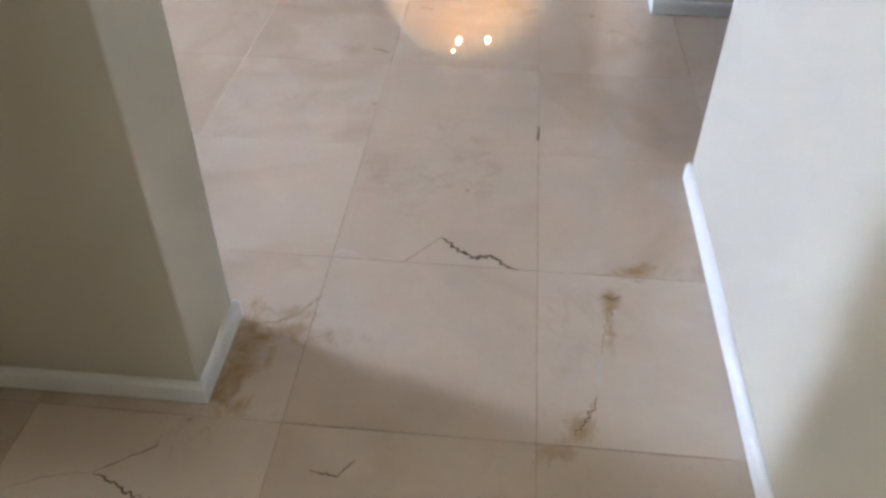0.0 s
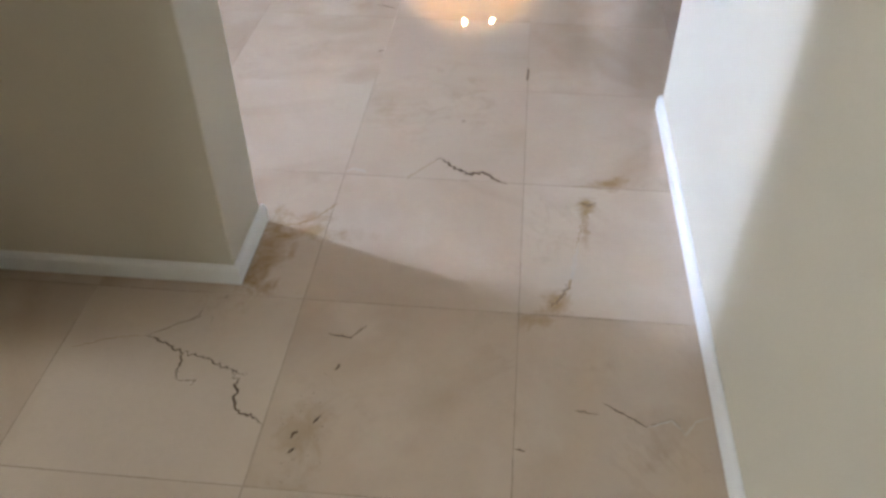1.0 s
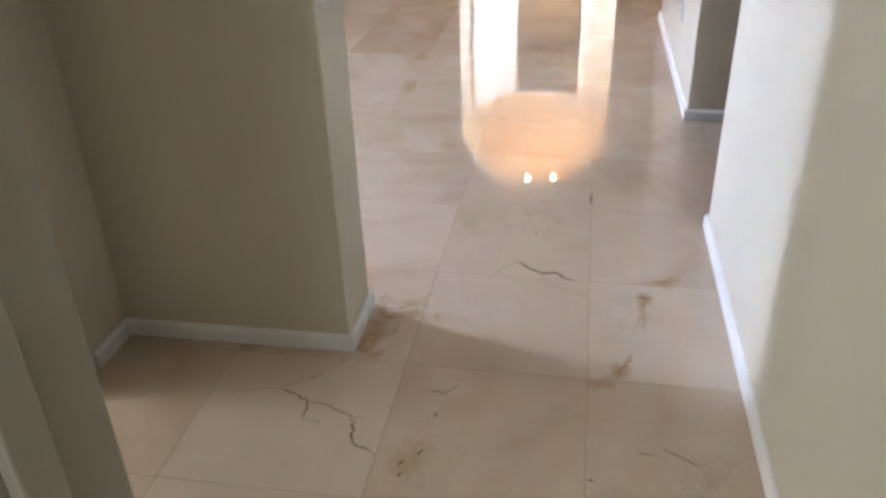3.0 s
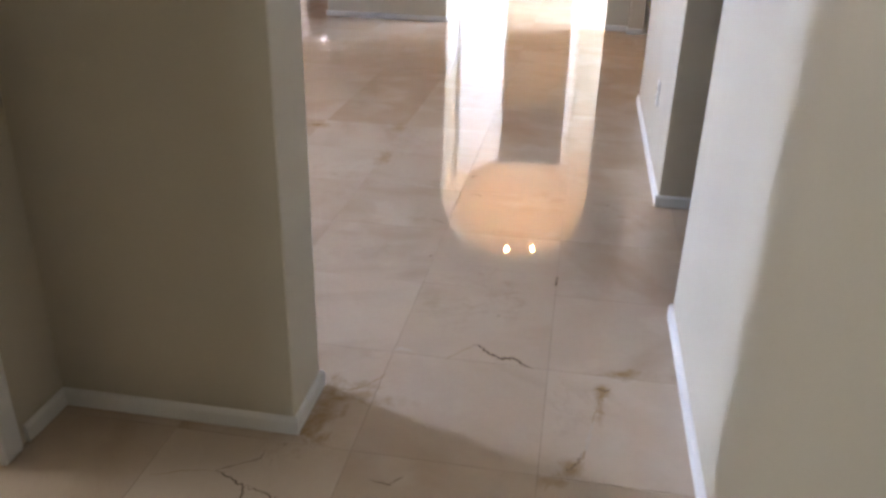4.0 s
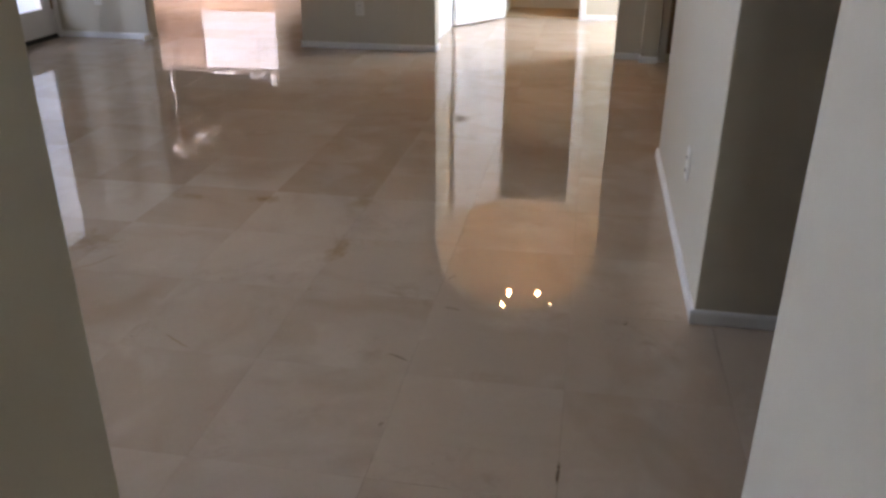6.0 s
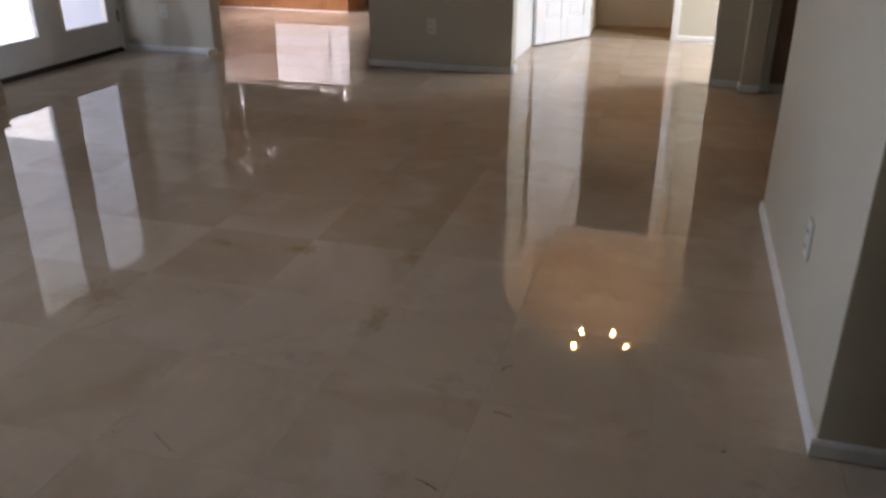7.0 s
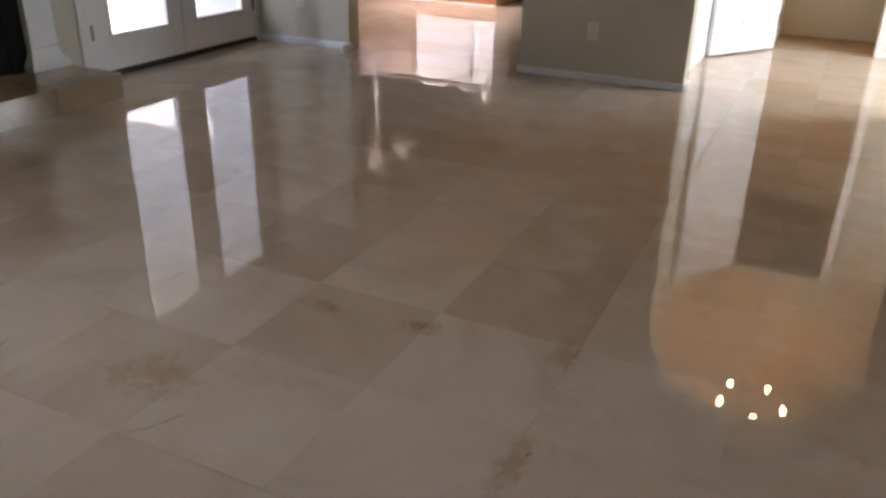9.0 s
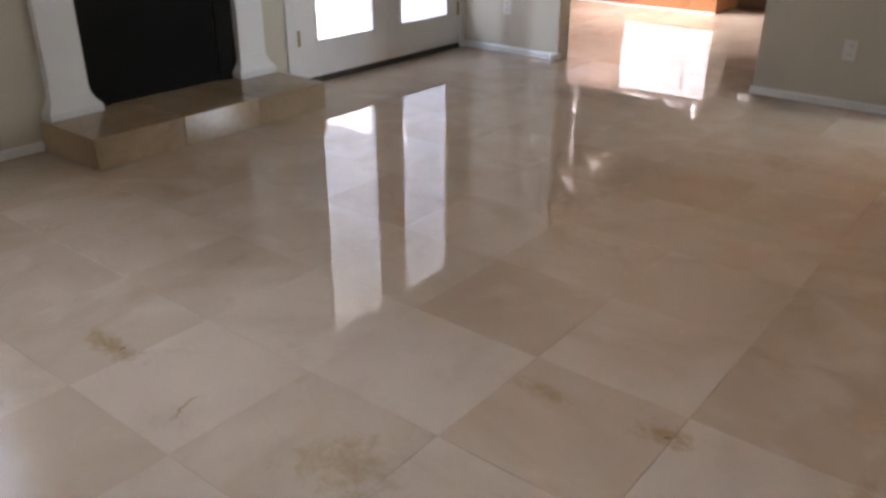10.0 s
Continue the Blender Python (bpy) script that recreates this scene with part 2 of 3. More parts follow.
def tube(points, radius, sides=8):
    """A round bar along points."""
    bm = bmesh.new()
    rings = []
    pts = [Vector(p) for p in points]
    for i, p in enumerate(pts):
        d = (pts[min(i + 1, len(pts) - 1)] - pts[max(i - 1, 0)]).normalized()
        side = d.cross((0, 0, 1)) if abs(d.z) < 0.95 else d.cross((1, 0, 0))
        side.normalize()
        up = side.cross(d)
        rings.append([bm.verts.new(p + radius * (math.cos(a) * side + math.sin(a) * up)) for a in (2 * math.pi * k / sides for k in range(sides))])
    for a, c in zip(rings, rings[1:]):
        for k in range(sides):
            bm.faces.new((a[k], a[(k + 1) % sides], c[(k + 1) % sides], c[k]))
    bm.faces.new(rings[0][::-1])
    bm.faces.new(rings[-1])
    bmesh.ops.recalc_face_normals(bm, faces=bm.faces)
    for f in bm.faces:
        f.smooth = True
    return bm


def mesh_of(name, bm, material):
    me = bpy.data.meshes.new(name)
    bmesh.ops.recalc_face_normals(bm, faces=bm.faces)
    bm.to_mesh(me)
    bm.free()
    me.materials.append(material)
    return me


def part(name, bm, material, parent, label=""):
    ob = new(name, mesh_of(name, bm, material))
    ob.parent = parent
    return tagged(ob, label)


def thing(name, label, category, m=None, group="", kind=""):
    ob = new(name)
    ob.empty_display_size = 0.1
    if m is not None:
        ob.matrix_world = m
    return tagged(ob, label, category, group, kind)


def solid(name, bm, material, label, category, kind="structure", group=""):
    return tagged(new(name, mesh_of(name, bm, material)), label, category, group, kind)


# ---- plan ----
T_X, T_Y, X_0, Y_0 = 0.457, 0.457, 0.095, 0.917   # tile pitch and one crossing of the joints
WEST, TOP, BASE = -4.655, 2.75, 0.05
NEAR0, NEAR1 = 0.956, 1.158        # wall between hall and living room
FAR0, FAR1 = 7.085, 7.235            # wall with the arch
HALL_R, HALL_L, ALCOVE = 0.470, -0.518, -1.150
ARCH_C, ARCH_R, SPRING = -0.432, 0.737, 1.72


def wall(name, rows, label="greige painted plaster wall", material=None, bevel=0.0):
    return solid(name, boxes(rows, bevel), material or PAINT, label, "wall")


# hall and living room
wall("wall_hall_near", [(-6.2, HALL_L, NEAR0, NEAR1, -0.02, TOP)], "greige wall end between hall and living room", bevel=0.004)
wall("wall_hall_right", [(HALL_R, HALL_R + 0.13, -2.8, 1.75, -0.02, TOP)], "greige hall wall washed by cool daylight", bevel=0.004)
wall("wall_alcove", [(ALCOVE - 0.13, ALCOVE, 0.76, NEAR0, -0.02, TOP), (ALCOVE - 0.13, ALCOVE, -0.265, 0.0, -0.02, TOP), (ALCOVE - 0.13, ALCOVE, 0.0, 0.76, 2.05, TOP)], "greige alcove wall around a side doorway")
wall("wall_hall_doorway", [(-4.2, -0.38, -0.395, -0.265, -0.02, TOP), (-0.38, HALL_R, -0.395, -0.265, 2.08, TOP)], "greige wall beside the hall doorway")
wall("wall_hall_back", [(-1.3, 0.6, -2.93, -2.8, -0.02, TOP), (-1.43, -1.3, -2.93, -0.395, -0.02, TOP)])
wall("wall_side_room", [(-4.33, -4.2, -0.395, NEAR0, -0.02, TOP)])
wall("wall_west", [(WEST - 0.15, WEST, NEAR1, 1.82, -0.02, TOP), (WEST - 0.15, WEST, 1.82, 3.27, -0.02, 0.93), (WEST - 0.15, WEST, 1.82, 3.27, 2.10, TOP),
                   (WEST - 0.15, WEST, 3.27, 4.10, -0.02, TOP), (WEST - 0.15, WEST, 4.10, 4.86, -0.02, 0.15), (WEST - 0.15, WEST - 0.015, 4.10, 4.86, 0.15, 0.95), (WEST - 0.15, WEST, 4.10, 4.86, 0.95, TOP), (WEST - 0.15, WEST, 4.86, 5.37, -0.02, TOP),
                   (WEST - 0.15, WEST, 5.37, 7.12, 2.08, TOP), (WEST - 0.15, WEST, 7.12, 7.155, -0.02, TOP)], "greige wall with window, fireplace and glazed doors")
wall("wall_stub", [(-6.2, -6.05, 7.155, 7.305, -0.02, TOP), (-6.05, -4.95, 7.155, 7.305, -0.02, TOP), (-4.95, -3.79, 7.155, 7.305, -0.02, TOP)], "short greige wall beside the glazed doors")
wall("wall_kitchen_header", [(-3.79, -2.325, 7.12, 7.27, 2.30, TOP)])


def arch_wall():
    """The pier and the arched opening, as one outline pushed through the wall's depth."""
    bm = bmesh.new()
    x0, x1, steps = -2.325, 0.306, 32
    a0, a1 = ARCH_C - ARCH_R, ARCH_C + ARCH_R
    curve = [(ARCH_C + ARCH_R * math.cos(math.pi * i / steps), SPRING + ARCH_R * math.sin(math.pi * i / steps)) for i in range(steps + 1)]
    for ya, flip in ((FAR0, False), (FAR1, True)):
        quads = [[(x0, -0.02), (a0, -0.02), (a0, SPRING), (x0, SPRING)], [(x0, SPRING), (a0, SPRING), (a0, TOP), (x0, TOP)]]
        for (xa, za), (xb, zb) in zip(curve, curve[1:]):
            quads.append([(xb, zb), (xa, za), (xa, TOP), (xb, TOP)])
        for q in quads:
            vs = [bm.verts.new((x, ya, z)) for x, z in q]
            bm.faces.new(vs[::-1] if flip else vs)
    edge = [(a0, -0.02), (a0, SPRING)] + curve[::-1] + [(a1, SPRING), (a1, -0.02)]
    for (xa, za), (xb, zb) in zip(edge, edge[1:]):
        if abs(xa - xb) + abs(za - zb) > 1e-6:
            bm.faces.new([bm.verts.new(p) for p in ((xa, FAR0, za), (xa, FAR1, za), (xb, FAR1, zb), (xb, FAR0, zb))])
    bm.faces.new([bm.verts.new(p) for p in ((x0, FAR0, -0.02), (x0, FAR0, TOP), (x0, FAR1, TOP), (x0, FAR1, -0.02))])
    bmesh.ops.remove_doubles(bm, verts=bm.verts, dist=1e-4)
    return bm


solid("wall_arch", arch_wall(), PAINT, "greige wall pierced by a round arch", "wall")
wall("wall_arch_right", [(ARCH_C + ARCH_R, 0.508, FAR0, FAR1, -0.02, TOP)])
wall("wall_corner_post", [(0.508, 0.635, 6.96, FAR1, -0.02, TOP), (0.635, 3.2, 7.06, FAR1, -0.02, TOP)])
# block on the hall's right with its shaded end
wall("wall_block", [(0.49, 5.2, 2.75, 4.505, -0.02, TOP)], "greige wall block, its end face in shade", bevel=0.004)
wall("wall_passage", [(5.2, 5.33, -2.93, 4.505, -0.02, TOP), (0.60, 5.2, -2.93, -2.80, -0.02, TOP)])
wall("wall_recess", [(3.2, 3.33, 4.505, FAR1, -0.02, TOP)])
# foyer
FOYER_TOP = 3.3
wall("wall_foyer_left", [(-1.40, -1.25, FAR1, 9.06, -0.02, FOYER_TOP)])
wall("wall_foyer_back", [(-1.40, -0.79, 9.06, 9.18, -0.02, FOYER_TOP), (-0.79, -0.03, 9.06, 9.18, 2.03, FOYER_TOP), (-0.03, 1.75, 9.06, 9.18, -0.02, FOYER_TOP)], "greige foyer wall around the closet doorway")
wall("wall_foyer_right", [(1.75, 1.88, FAR1, 7.7, -0.02, FOYER_TOP), (1.75, 1.88, 8.7, 9.18, -0.02, FOYER_TOP), (1.75, 1.88, 7.7, 8.7, 2.1, FOYER_TOP)])
wall("wall_foyer_front", [(-1.40, 1.88, FAR0 + 0.02, FAR1, TOP, FOYER_TOP)])
wall("wall_closet", [(-0.92, -0.80, 9.18, 9.78, -0.02, 2.4), (0.02, 0.14, 9.18, 9.78, -0.02, 2.4), (-0.92, 0.14, 9.78, 9.90, -0.02, 2.4)], "tan walls inside a coat closet")
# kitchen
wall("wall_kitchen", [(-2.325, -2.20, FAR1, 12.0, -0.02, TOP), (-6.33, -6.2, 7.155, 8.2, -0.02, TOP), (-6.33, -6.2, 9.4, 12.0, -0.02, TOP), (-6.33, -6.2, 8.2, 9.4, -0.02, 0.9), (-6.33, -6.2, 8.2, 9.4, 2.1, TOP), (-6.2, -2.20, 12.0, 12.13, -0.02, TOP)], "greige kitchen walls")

# ceilings
solid("ceiling", boxes([(-4.81, 5.33, -2.93, FAR0 + 0.02, TOP, TOP + 0.12), (-6.33, -1.41, FAR0 + 0.02, 12.13, TOP, TOP + 0.12), (1.89, 3.33, FAR0 + 0.02, FAR1, TOP, TOP + 0.12)]), CEIL, "off-white textured ceiling", "ceiling")
solid("ceiling_foyer", boxes([(-1.40, 1.88, FAR0 + 0.02, 9.90, FOYER_TOP, FOYER_TOP + 0.1)]), CEIL, "off-white foyer ceiling", "ceiling")
solid("ceiling_closet", boxes([(-0.92, 0.14, 9.18, 9.90, 2.4, 2.45)]), CEIL, "off-white closet ceiling", "ceiling")


# baseboards: a rounded profile run along each wall
def baseboard(x0, y0, x1, y1, side):
    """A run from one floor point to another; side is the wall's outward normal."""
    bm = bmesh.new()
    prof = [(0, 0.0025), (0.0115, 0.0025), (0.012, BASE * 0.78), (0.009, BASE * 0.93), (0.004, BASE), (0, BASE)]
    rings = [[bm.verts.new((x + side[0] * d, y + side[1] * d, z)) for d, z in prof] for x, y in ((x0, y0), (x1, y1))]
    n = len(prof)
    for i in range(n):
        bm.faces.new((rings[0][i], rings[0][(i + 1) % n], rings[1][(i + 1) % n], rings[1][i]))
    bm.faces.new(rings[0][::-1])
    bm.faces.new(rings[1])
    return solid("baseboard", bm, WHITE, "white painted low baseboard along the wall", "baseboard")


for run in ((ALCOVE, NEAR0, HALL_L + 0.012, NEAR0, (0, -1)), (HALL_L, NEAR0, HALL_L, NEAR1 + 0.012, (1, 0)), (-4.648, NEAR1, HALL_L, NEAR1, (0, 1)),
            (ALCOVE, 0.79, ALCOVE, NEAR0 - 0.012, (1, 0)), (HALL_R, -2.8, HALL_R, 1.762, (-1, 0)), (HALL_R - 0.012, 1.75, HALL_R + 0.13, 1.75, (0, 1)),
            (0.478, 2.75, 5.2, 2.75, (0, -1)), (0.49, 2.75, 0.49, 4.517, (-1, 0)), (0.49, 4.505, 3.2, 4.505, (0, 1)),
            (-2.337, FAR0, ARCH_C - ARCH_R, FAR0, (0, -1)), (ARCH_C + ARCH_R, FAR0, 0.496, FAR0, (0, -1)), (0.508, 6.948, 0.508, FAR0 - 0.012, (-1, 0)), (0.508, 6.96, 0.635, 6.96, (0, -1)), (1.53, 7.06, 3.2, 7.06, (0, -1)),
            (WEST, NEAR1 + 0.012, WEST, 3.72, (1, 0)), (WEST, 5.165, WEST, 5.325, (1, 0)), (-4.643, 7.155, -3.778, 7.155, (0, -1)), (-3.79, 7.04, -3.79, 7.19, (1, 0)),
            (ARCH_C - ARCH_R, FAR0, ARCH_C - ARCH_R, FAR1, (1, 0)), (-1.25, FAR1, -1.25, 9.06, (1, 0)), (0.04, 9.06, 1.75, 9.06, (0, -1))):
    baseboard(*run)


# ---- doors and windows of the setting ----
def trim(name, rows, label, bevel=0.004):
    return solid(name, boxes(rows, bevel), WHITE, label, "trim")


trim("trim_glazed_doors", [(WEST - 0.15, WEST + 0.014, 5.325, 5.409, 0, 2.12), (WEST - 0.15, WEST + 0.014, 7.095, 7.15, 0, 2.12), (WEST - 0.15, WEST + 0.014, 5.409, 7.095, 2.045, 2.12)], "off-white painted casing around the glazed doors")
trim("trim_closet", [(-0.86, -0.795, 9.045, 9.09, 0, 2.09), (-0.025, 0.04, 9.045, 9.09, 0, 2.09), (-0.795, -0.025, 9.045, 9.09, 2.035, 2.09)], "white casing around the closet doorway")
trim("trim_alcove_door", [(ALCOVE - 0.13, ALCOVE + 0.012, 0.70, 0.765, 0, 2.10), (ALCOVE - 0.13, ALCOVE + 0.012, -0.03, 0.03, 0, 2.10), (ALCOVE - 0.13, ALCOVE + 0.012, 0.03, 0.70, 2.04, 2.10),
                          (ALCOVE - 0.09, ALCOVE - 0.05, 0.67, 0.70, 0, 2.04)], "white casing and stop of the alcove doorway")
# beige paint made darker: the doorway's shade is put into its colour
JAMB = mat("beige_jamb_shaded", (0.36, 0.335, 0.27), 0.45, None, 3, 90, 0.05)
solid("trim_hall_doorway", boxes([(-0.38, -0.309, -0.41, -0.25, 0, 2.08), (-0.43, -0.38, -0.425, -0.395, 0, 2.12), (-0.43, -0.38, -0.265, -0.235, 0, 2.12), (-0.309, -0.297, -0.365, -0.325, 0, 2.06)], 0.003), JAMB, "beige painted jamb of the hall doorway, shade in its colour", "trim")


def glazed_door(name, y0, y1, g0, g1, hinge_y):
    """A full-light door leaf in the west wall: stiles, rails, bead and one pane."""
    x1 = WEST - 0.004
    x0, z0, z1, p0, p1 = x1 - 0.045, 0.035, 2.035, 0.268, 1.915
    d = thing(name, "white glazed patio door, closed, daylight behind", "door", kind="structure")
    part("stile", box(x0, x1, y0, g0, z0, z1, 0.002), DOORW, d)
    part("stile", box(x0, x1, g1, y1, z0, z1, 0.002), DOORW, d)
    part("rail", box(x0, x1, g0, g1, z0, p0), DOORW, d)
    part("rail", box(x0, x1, g0, g1, p1, z1), DOORW, d)
    r, q = 0.022, x1 + 0.008
    part("glazing_bead", boxes([(x1, q, g0 - r, g0, p0 - r, p1 + r), (x1, q, g1, g1 + r, p0 - r, p1 + r), (x1, q, g0, g1, p0 - r, p0), (x1, q, g0, g1, p1, p1 + r)], 0.003), DOORW, d)
    pane = part("pane", box(x0 + 0.018, x0 + 0.024, g0, g1, p0, p1), GLASS, d, "clear glass pane")
    pane.visible_shadow = False
    part("sweep", box(x0, x1 + 0.004, y0 + 0.004, y1 - 0.004, 0.018, 0.036), SWEEP, d, "dark rubber door sweep")
    for z in (0.30, 1.05, 1.80):
        part("hinge", boxes([(x1, x1 + 0.010, hinge_y - 0.012, hinge_y + 0.012, z - 0.05, z + 0.05)], 0.003), BRASS, d, "aged metal hinge")
    return d


glazed_door("door_1", 5.412, 6.263, 5.595, 6.11, 5.428)
glazed_door("door_2", 6.269, 7.092, 6.41, 6.935, 7.078)
solid("trim_threshold", box(WEST - 0.15, WEST + 0.012, 5.409, 7.095, 0.0, 0.017, 0.003), SWEEP, "dark metal door threshold", "trim")


def panel_door():
    """A six-panel leaf along +x from its hinge, 0.78 wide."""
    d = thing("door_3", "white six-panel interior door standing open", "door", kind="structure")
    w, h, t = 0.775, 2.0, 0.035
    cols, bands = ((0.11, 0.345), (0.43, 0.665)), ((0.22, 0.80), (0.98, 1.56), (1.67, 1.87))
    part("slab", box(0.002, w - 0.002, -0.007, 0.007, 0.014, h - 0.002), DOORW, d)
    for xa, xb in ((0, cols[0][0]), (cols[0][1], cols[1][0]), (cols[1][1], w)):
        part("stile", box(xa, xb, -t / 2, t / 2, 0.012, h, 0.003), DOORW, d)
    for za, zb in ((0.012, 0.22), (0.80, 0.98), (1.56, 1.67), (1.87, h)):
        for xa, xb in cols:
            part("rail", box(xa + 0.0005, xb - 0.0005, -t / 2, t / 2, za, zb, 0.003), DOORW, d)
    for xa, xb in cols:
        for za, zb in bands:
            for s in (-1, 1):
                bm = bmesh.new()
                rim = [bm.verts.new((x, s * 0.0075, z)) for x, z in ((xa + 0.022, za + 0.022), (xb - 0.022, za + 0.022), (xb - 0.022, zb - 0.022), (xa + 0.022, zb - 0.022))]
                field = [bm.verts.new((x, s * 0.0155, z)) for x, z in ((xa + 0.05, za + 0.05), (xb - 0.05, za + 0.05), (xb - 0.05, zb - 0.05), (xa + 0.05, zb - 0.05))]
                for k in range(4):
                    bm.faces.new((rim[k], rim[(k + 1) % 4], field[(k + 1) % 4], field[k]))
                bm.faces.new(field)
                bm.faces.new(rim[::-1])
                part("panel", bm, DOORW, d)
    for s in (-1, 1):
        part("knob", lathe([(0.028, 0), (0.028, 0.006), (0.011, 0.010), (0.011, 0.034), (0.024, 0.042), (0.029, 0.055), (0.022, 0.068), (0.0, 0.071)], 18,
                           pose(w - 0.06, s * t / 2, 0.92, -90 * s)), BRONZE, d, "dark bronze round knob")
    for z in (0.25, 1.0, 1.8):
        part("hinge", tube([(-0.006, t / 2, z - 0.045), (-0.006, t / 2, z + 0.045)], 0.007), BRASS, d)
    return d


hx, hy = -0.800, 9.02
panel_door().matrix_world = pose(hx, hy, 0, 0, 0, math.degrees(math.atan2(8.345 - hy, -1.232 - hx)))

# brown door in the recess
def brown_door():
    d = thing("door_4", "brown stained wooden door, closed, pale casing", "door", kind="structure")
    part("slab", box(0.70, 1.46, 7.032, 7.06, 0.06, 2.04, 0.003), BROWN, d)
    part("casing", boxes([(0.645, 0.70, 7.025, 7.06, 0, 2.10), (1.46, 1.515, 7.025, 7.06, 0, 2.10), (0.70, 1.46, 7.025, 7.06, 2.04, 2.10)], 0.003), WHITE, d, "pale painted casing")
    part("sill", box(0.70, 1.46, 7.015, 7.06, 0, 0.058, 0.003), PAINT, d)
    part("knob", lathe([(0.026, 0), (0.011, 0.01), (0.011, 0.03), (0.027, 0.05), (0.0, 0.064)], 16, pose(1.39, 7.032, 0.95, 90)), BRASS, d)


brown_door()

# window with white blinds
win = thing("window_1", "white window with open horizontal blinds", "window", kind="structure")
wx = WEST - 0.11
part("window_frame", boxes([(wx - 0.03, wx + 0.02, 1.82, 1.87, 0.93, 2.10), (wx - 0.03, wx + 0.02, 3.22, 3.27, 0.93, 2.10), (wx - 0.03, wx + 0.02, 1.87, 3.22, 0.93, 0.98), (wx - 0.03, wx + 0.02, 1.87, 3.22, 2.05, 2.10), (wx - 0.025, wx + 0.015, 1.87, 3.22, 1.34, 1.385)], 0.003), WHITE, win)
pane = part("pane", box(wx - 0.006, wx, 1.87, 3.22, 0.98, 2.05), GLASS, win)
pane.visible_shadow = False
part("window_sill", box(WEST - 0.09, WEST + 0.03, 1.79, 3.31, 0.90, 0.93, 0.004), WHITE, win)
part("headrail", box(WEST + 0.004, WEST + 0.064, 1.78, 3.30, 2.06, 2.12, 0.003), WHITE, win)
slat = mesh_of("slat", boxes([(-0.030, 0.030, -0.755, 0.755, -0.0015, 0.0015)], 0.0005), WHITE)
for k in range(13):
    s = new("slat", slat)
    s.matrix_world = pose(WEST + 0.035, 2.545, 0.994 + 0.081 * k, 0, -12, 0)
    s.parent = win
for y in (2.0, 2.59, 3.18):
    part("cord", tube([(WEST + 0.035, y, 0.94), (WEST + 0.035, y, 2.05)], 0.0015, 5), WHITE, win)

# added kitchen window, out of view, framing the fill lamp
kw = thing("window_2_added", "white kitchen window, added out of view for the fill lamp", "window", kind="structure")
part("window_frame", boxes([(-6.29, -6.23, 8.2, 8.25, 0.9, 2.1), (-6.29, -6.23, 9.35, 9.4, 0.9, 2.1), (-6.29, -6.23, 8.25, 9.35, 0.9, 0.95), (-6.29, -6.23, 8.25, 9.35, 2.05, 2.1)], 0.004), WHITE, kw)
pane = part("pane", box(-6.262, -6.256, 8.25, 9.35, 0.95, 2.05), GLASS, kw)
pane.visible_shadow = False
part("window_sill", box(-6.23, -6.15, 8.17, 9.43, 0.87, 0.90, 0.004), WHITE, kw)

# ---- outside the glazed doors: patio with added eave and fence ----
solid("ground", box(-60, 30, -40, 60, -0.30, -0.10), LAWN, "green lawn around the house", "ground")
solid("patio", box(-12.5, WEST - 0.15, -1.0, 7.155, -0.10, -0.02), CONC, "pale sunlit concrete patio slab", "patio")
# white stucco with the blue of skylight mixed into its base colour
STUCCO = mat("skylit_stucco", (0.58, 0.64, 0.73), 0.9, (0.53, 0.59, 0.68), 3, 120, 0.4)
solid("wall_wing_outside", box(-6.35, WEST - 0.152, 7.12, 7.152, -0.02, 2.87), STUCCO, "white stuccoed outside wall beside the patio, skylight blue in its colour", "wall")
# eave added, unseen, so its shadow dims the upper wing wall
solid("eave", boxes([(-6.9, WEST - 0.152, 6.05, 7.118, 2.72, 2.80), (-6.9, WEST - 0.152, 6.03, 6.05, 2.66, 2.82)]), PORCHW, "pale painted eave, added unseen to shade the wing wall", "roof")
# added fence, out of view; its sunlit white makes a low bright band
FENCE = mat("white_fence_boards", (0.74, 0.74, 0.72), 0.6, None, 3, 60, 0.1)
fence = thing("fence", "white board fence, added unseen as a bright band outside", "fence", pose(-7.9, 4.0, -0.02))
bm_slat = mesh_of("board", box(-0.012, 0.012, -0.072, 0.072, 0, 1.5, 0.003), FENCE)
for k in range(41):
    o = new("board", bm_slat)
    o.parent = fence
    o.matrix_world = pose(-7.9, 4.0 + 0.15 * (k - 20), -0.02)
part("rail", boxes([(-0.05, -0.014, -3.07, 3.07, 0.3, 0.38), (-0.05, -0.014, -3.07, 3.07, 1.15, 1.23)]), FENCE, fence)



# ---- fireplace ----
hearth = thing("hearth", "raised hearth of polished cream marble slabs", "hearth", pose(-4.40, 4.44, 0))
hx0, hx1, hy0, hy1, hz = WEST, -4.16, 3.72, 5.165, 0.153


def hearth_part(name, bm, label=""):
    bmesh.ops.transform(bm, matrix=Matrix.Translation((4.40, -4.44, 0)), verts=bm.verts)
    part(name, bm, SLAB, hearth, label)


hearth_part("core", box(hx0 + 0.004, hx1 - 0.022, hy0 + 0.022, hy1 - 0.022, 0.002, hz - 0.022))
for k in range(3):
    ya, yb = hy0 + 0.002 + k * (hy1 - hy0) / 3, hy0 - 0.002 + (k + 1) * (hy1 - hy0) / 3
    hearth_part("slab", box(hx0 + 0.004, hx1 + 0.004, ya, yb, hz - 0.02, hz, 0.0025))
    hearth_part("riser", box(hx1 - 0.02, hx1, ya, yb, 0.001, hz - 0.021, 0.0015))
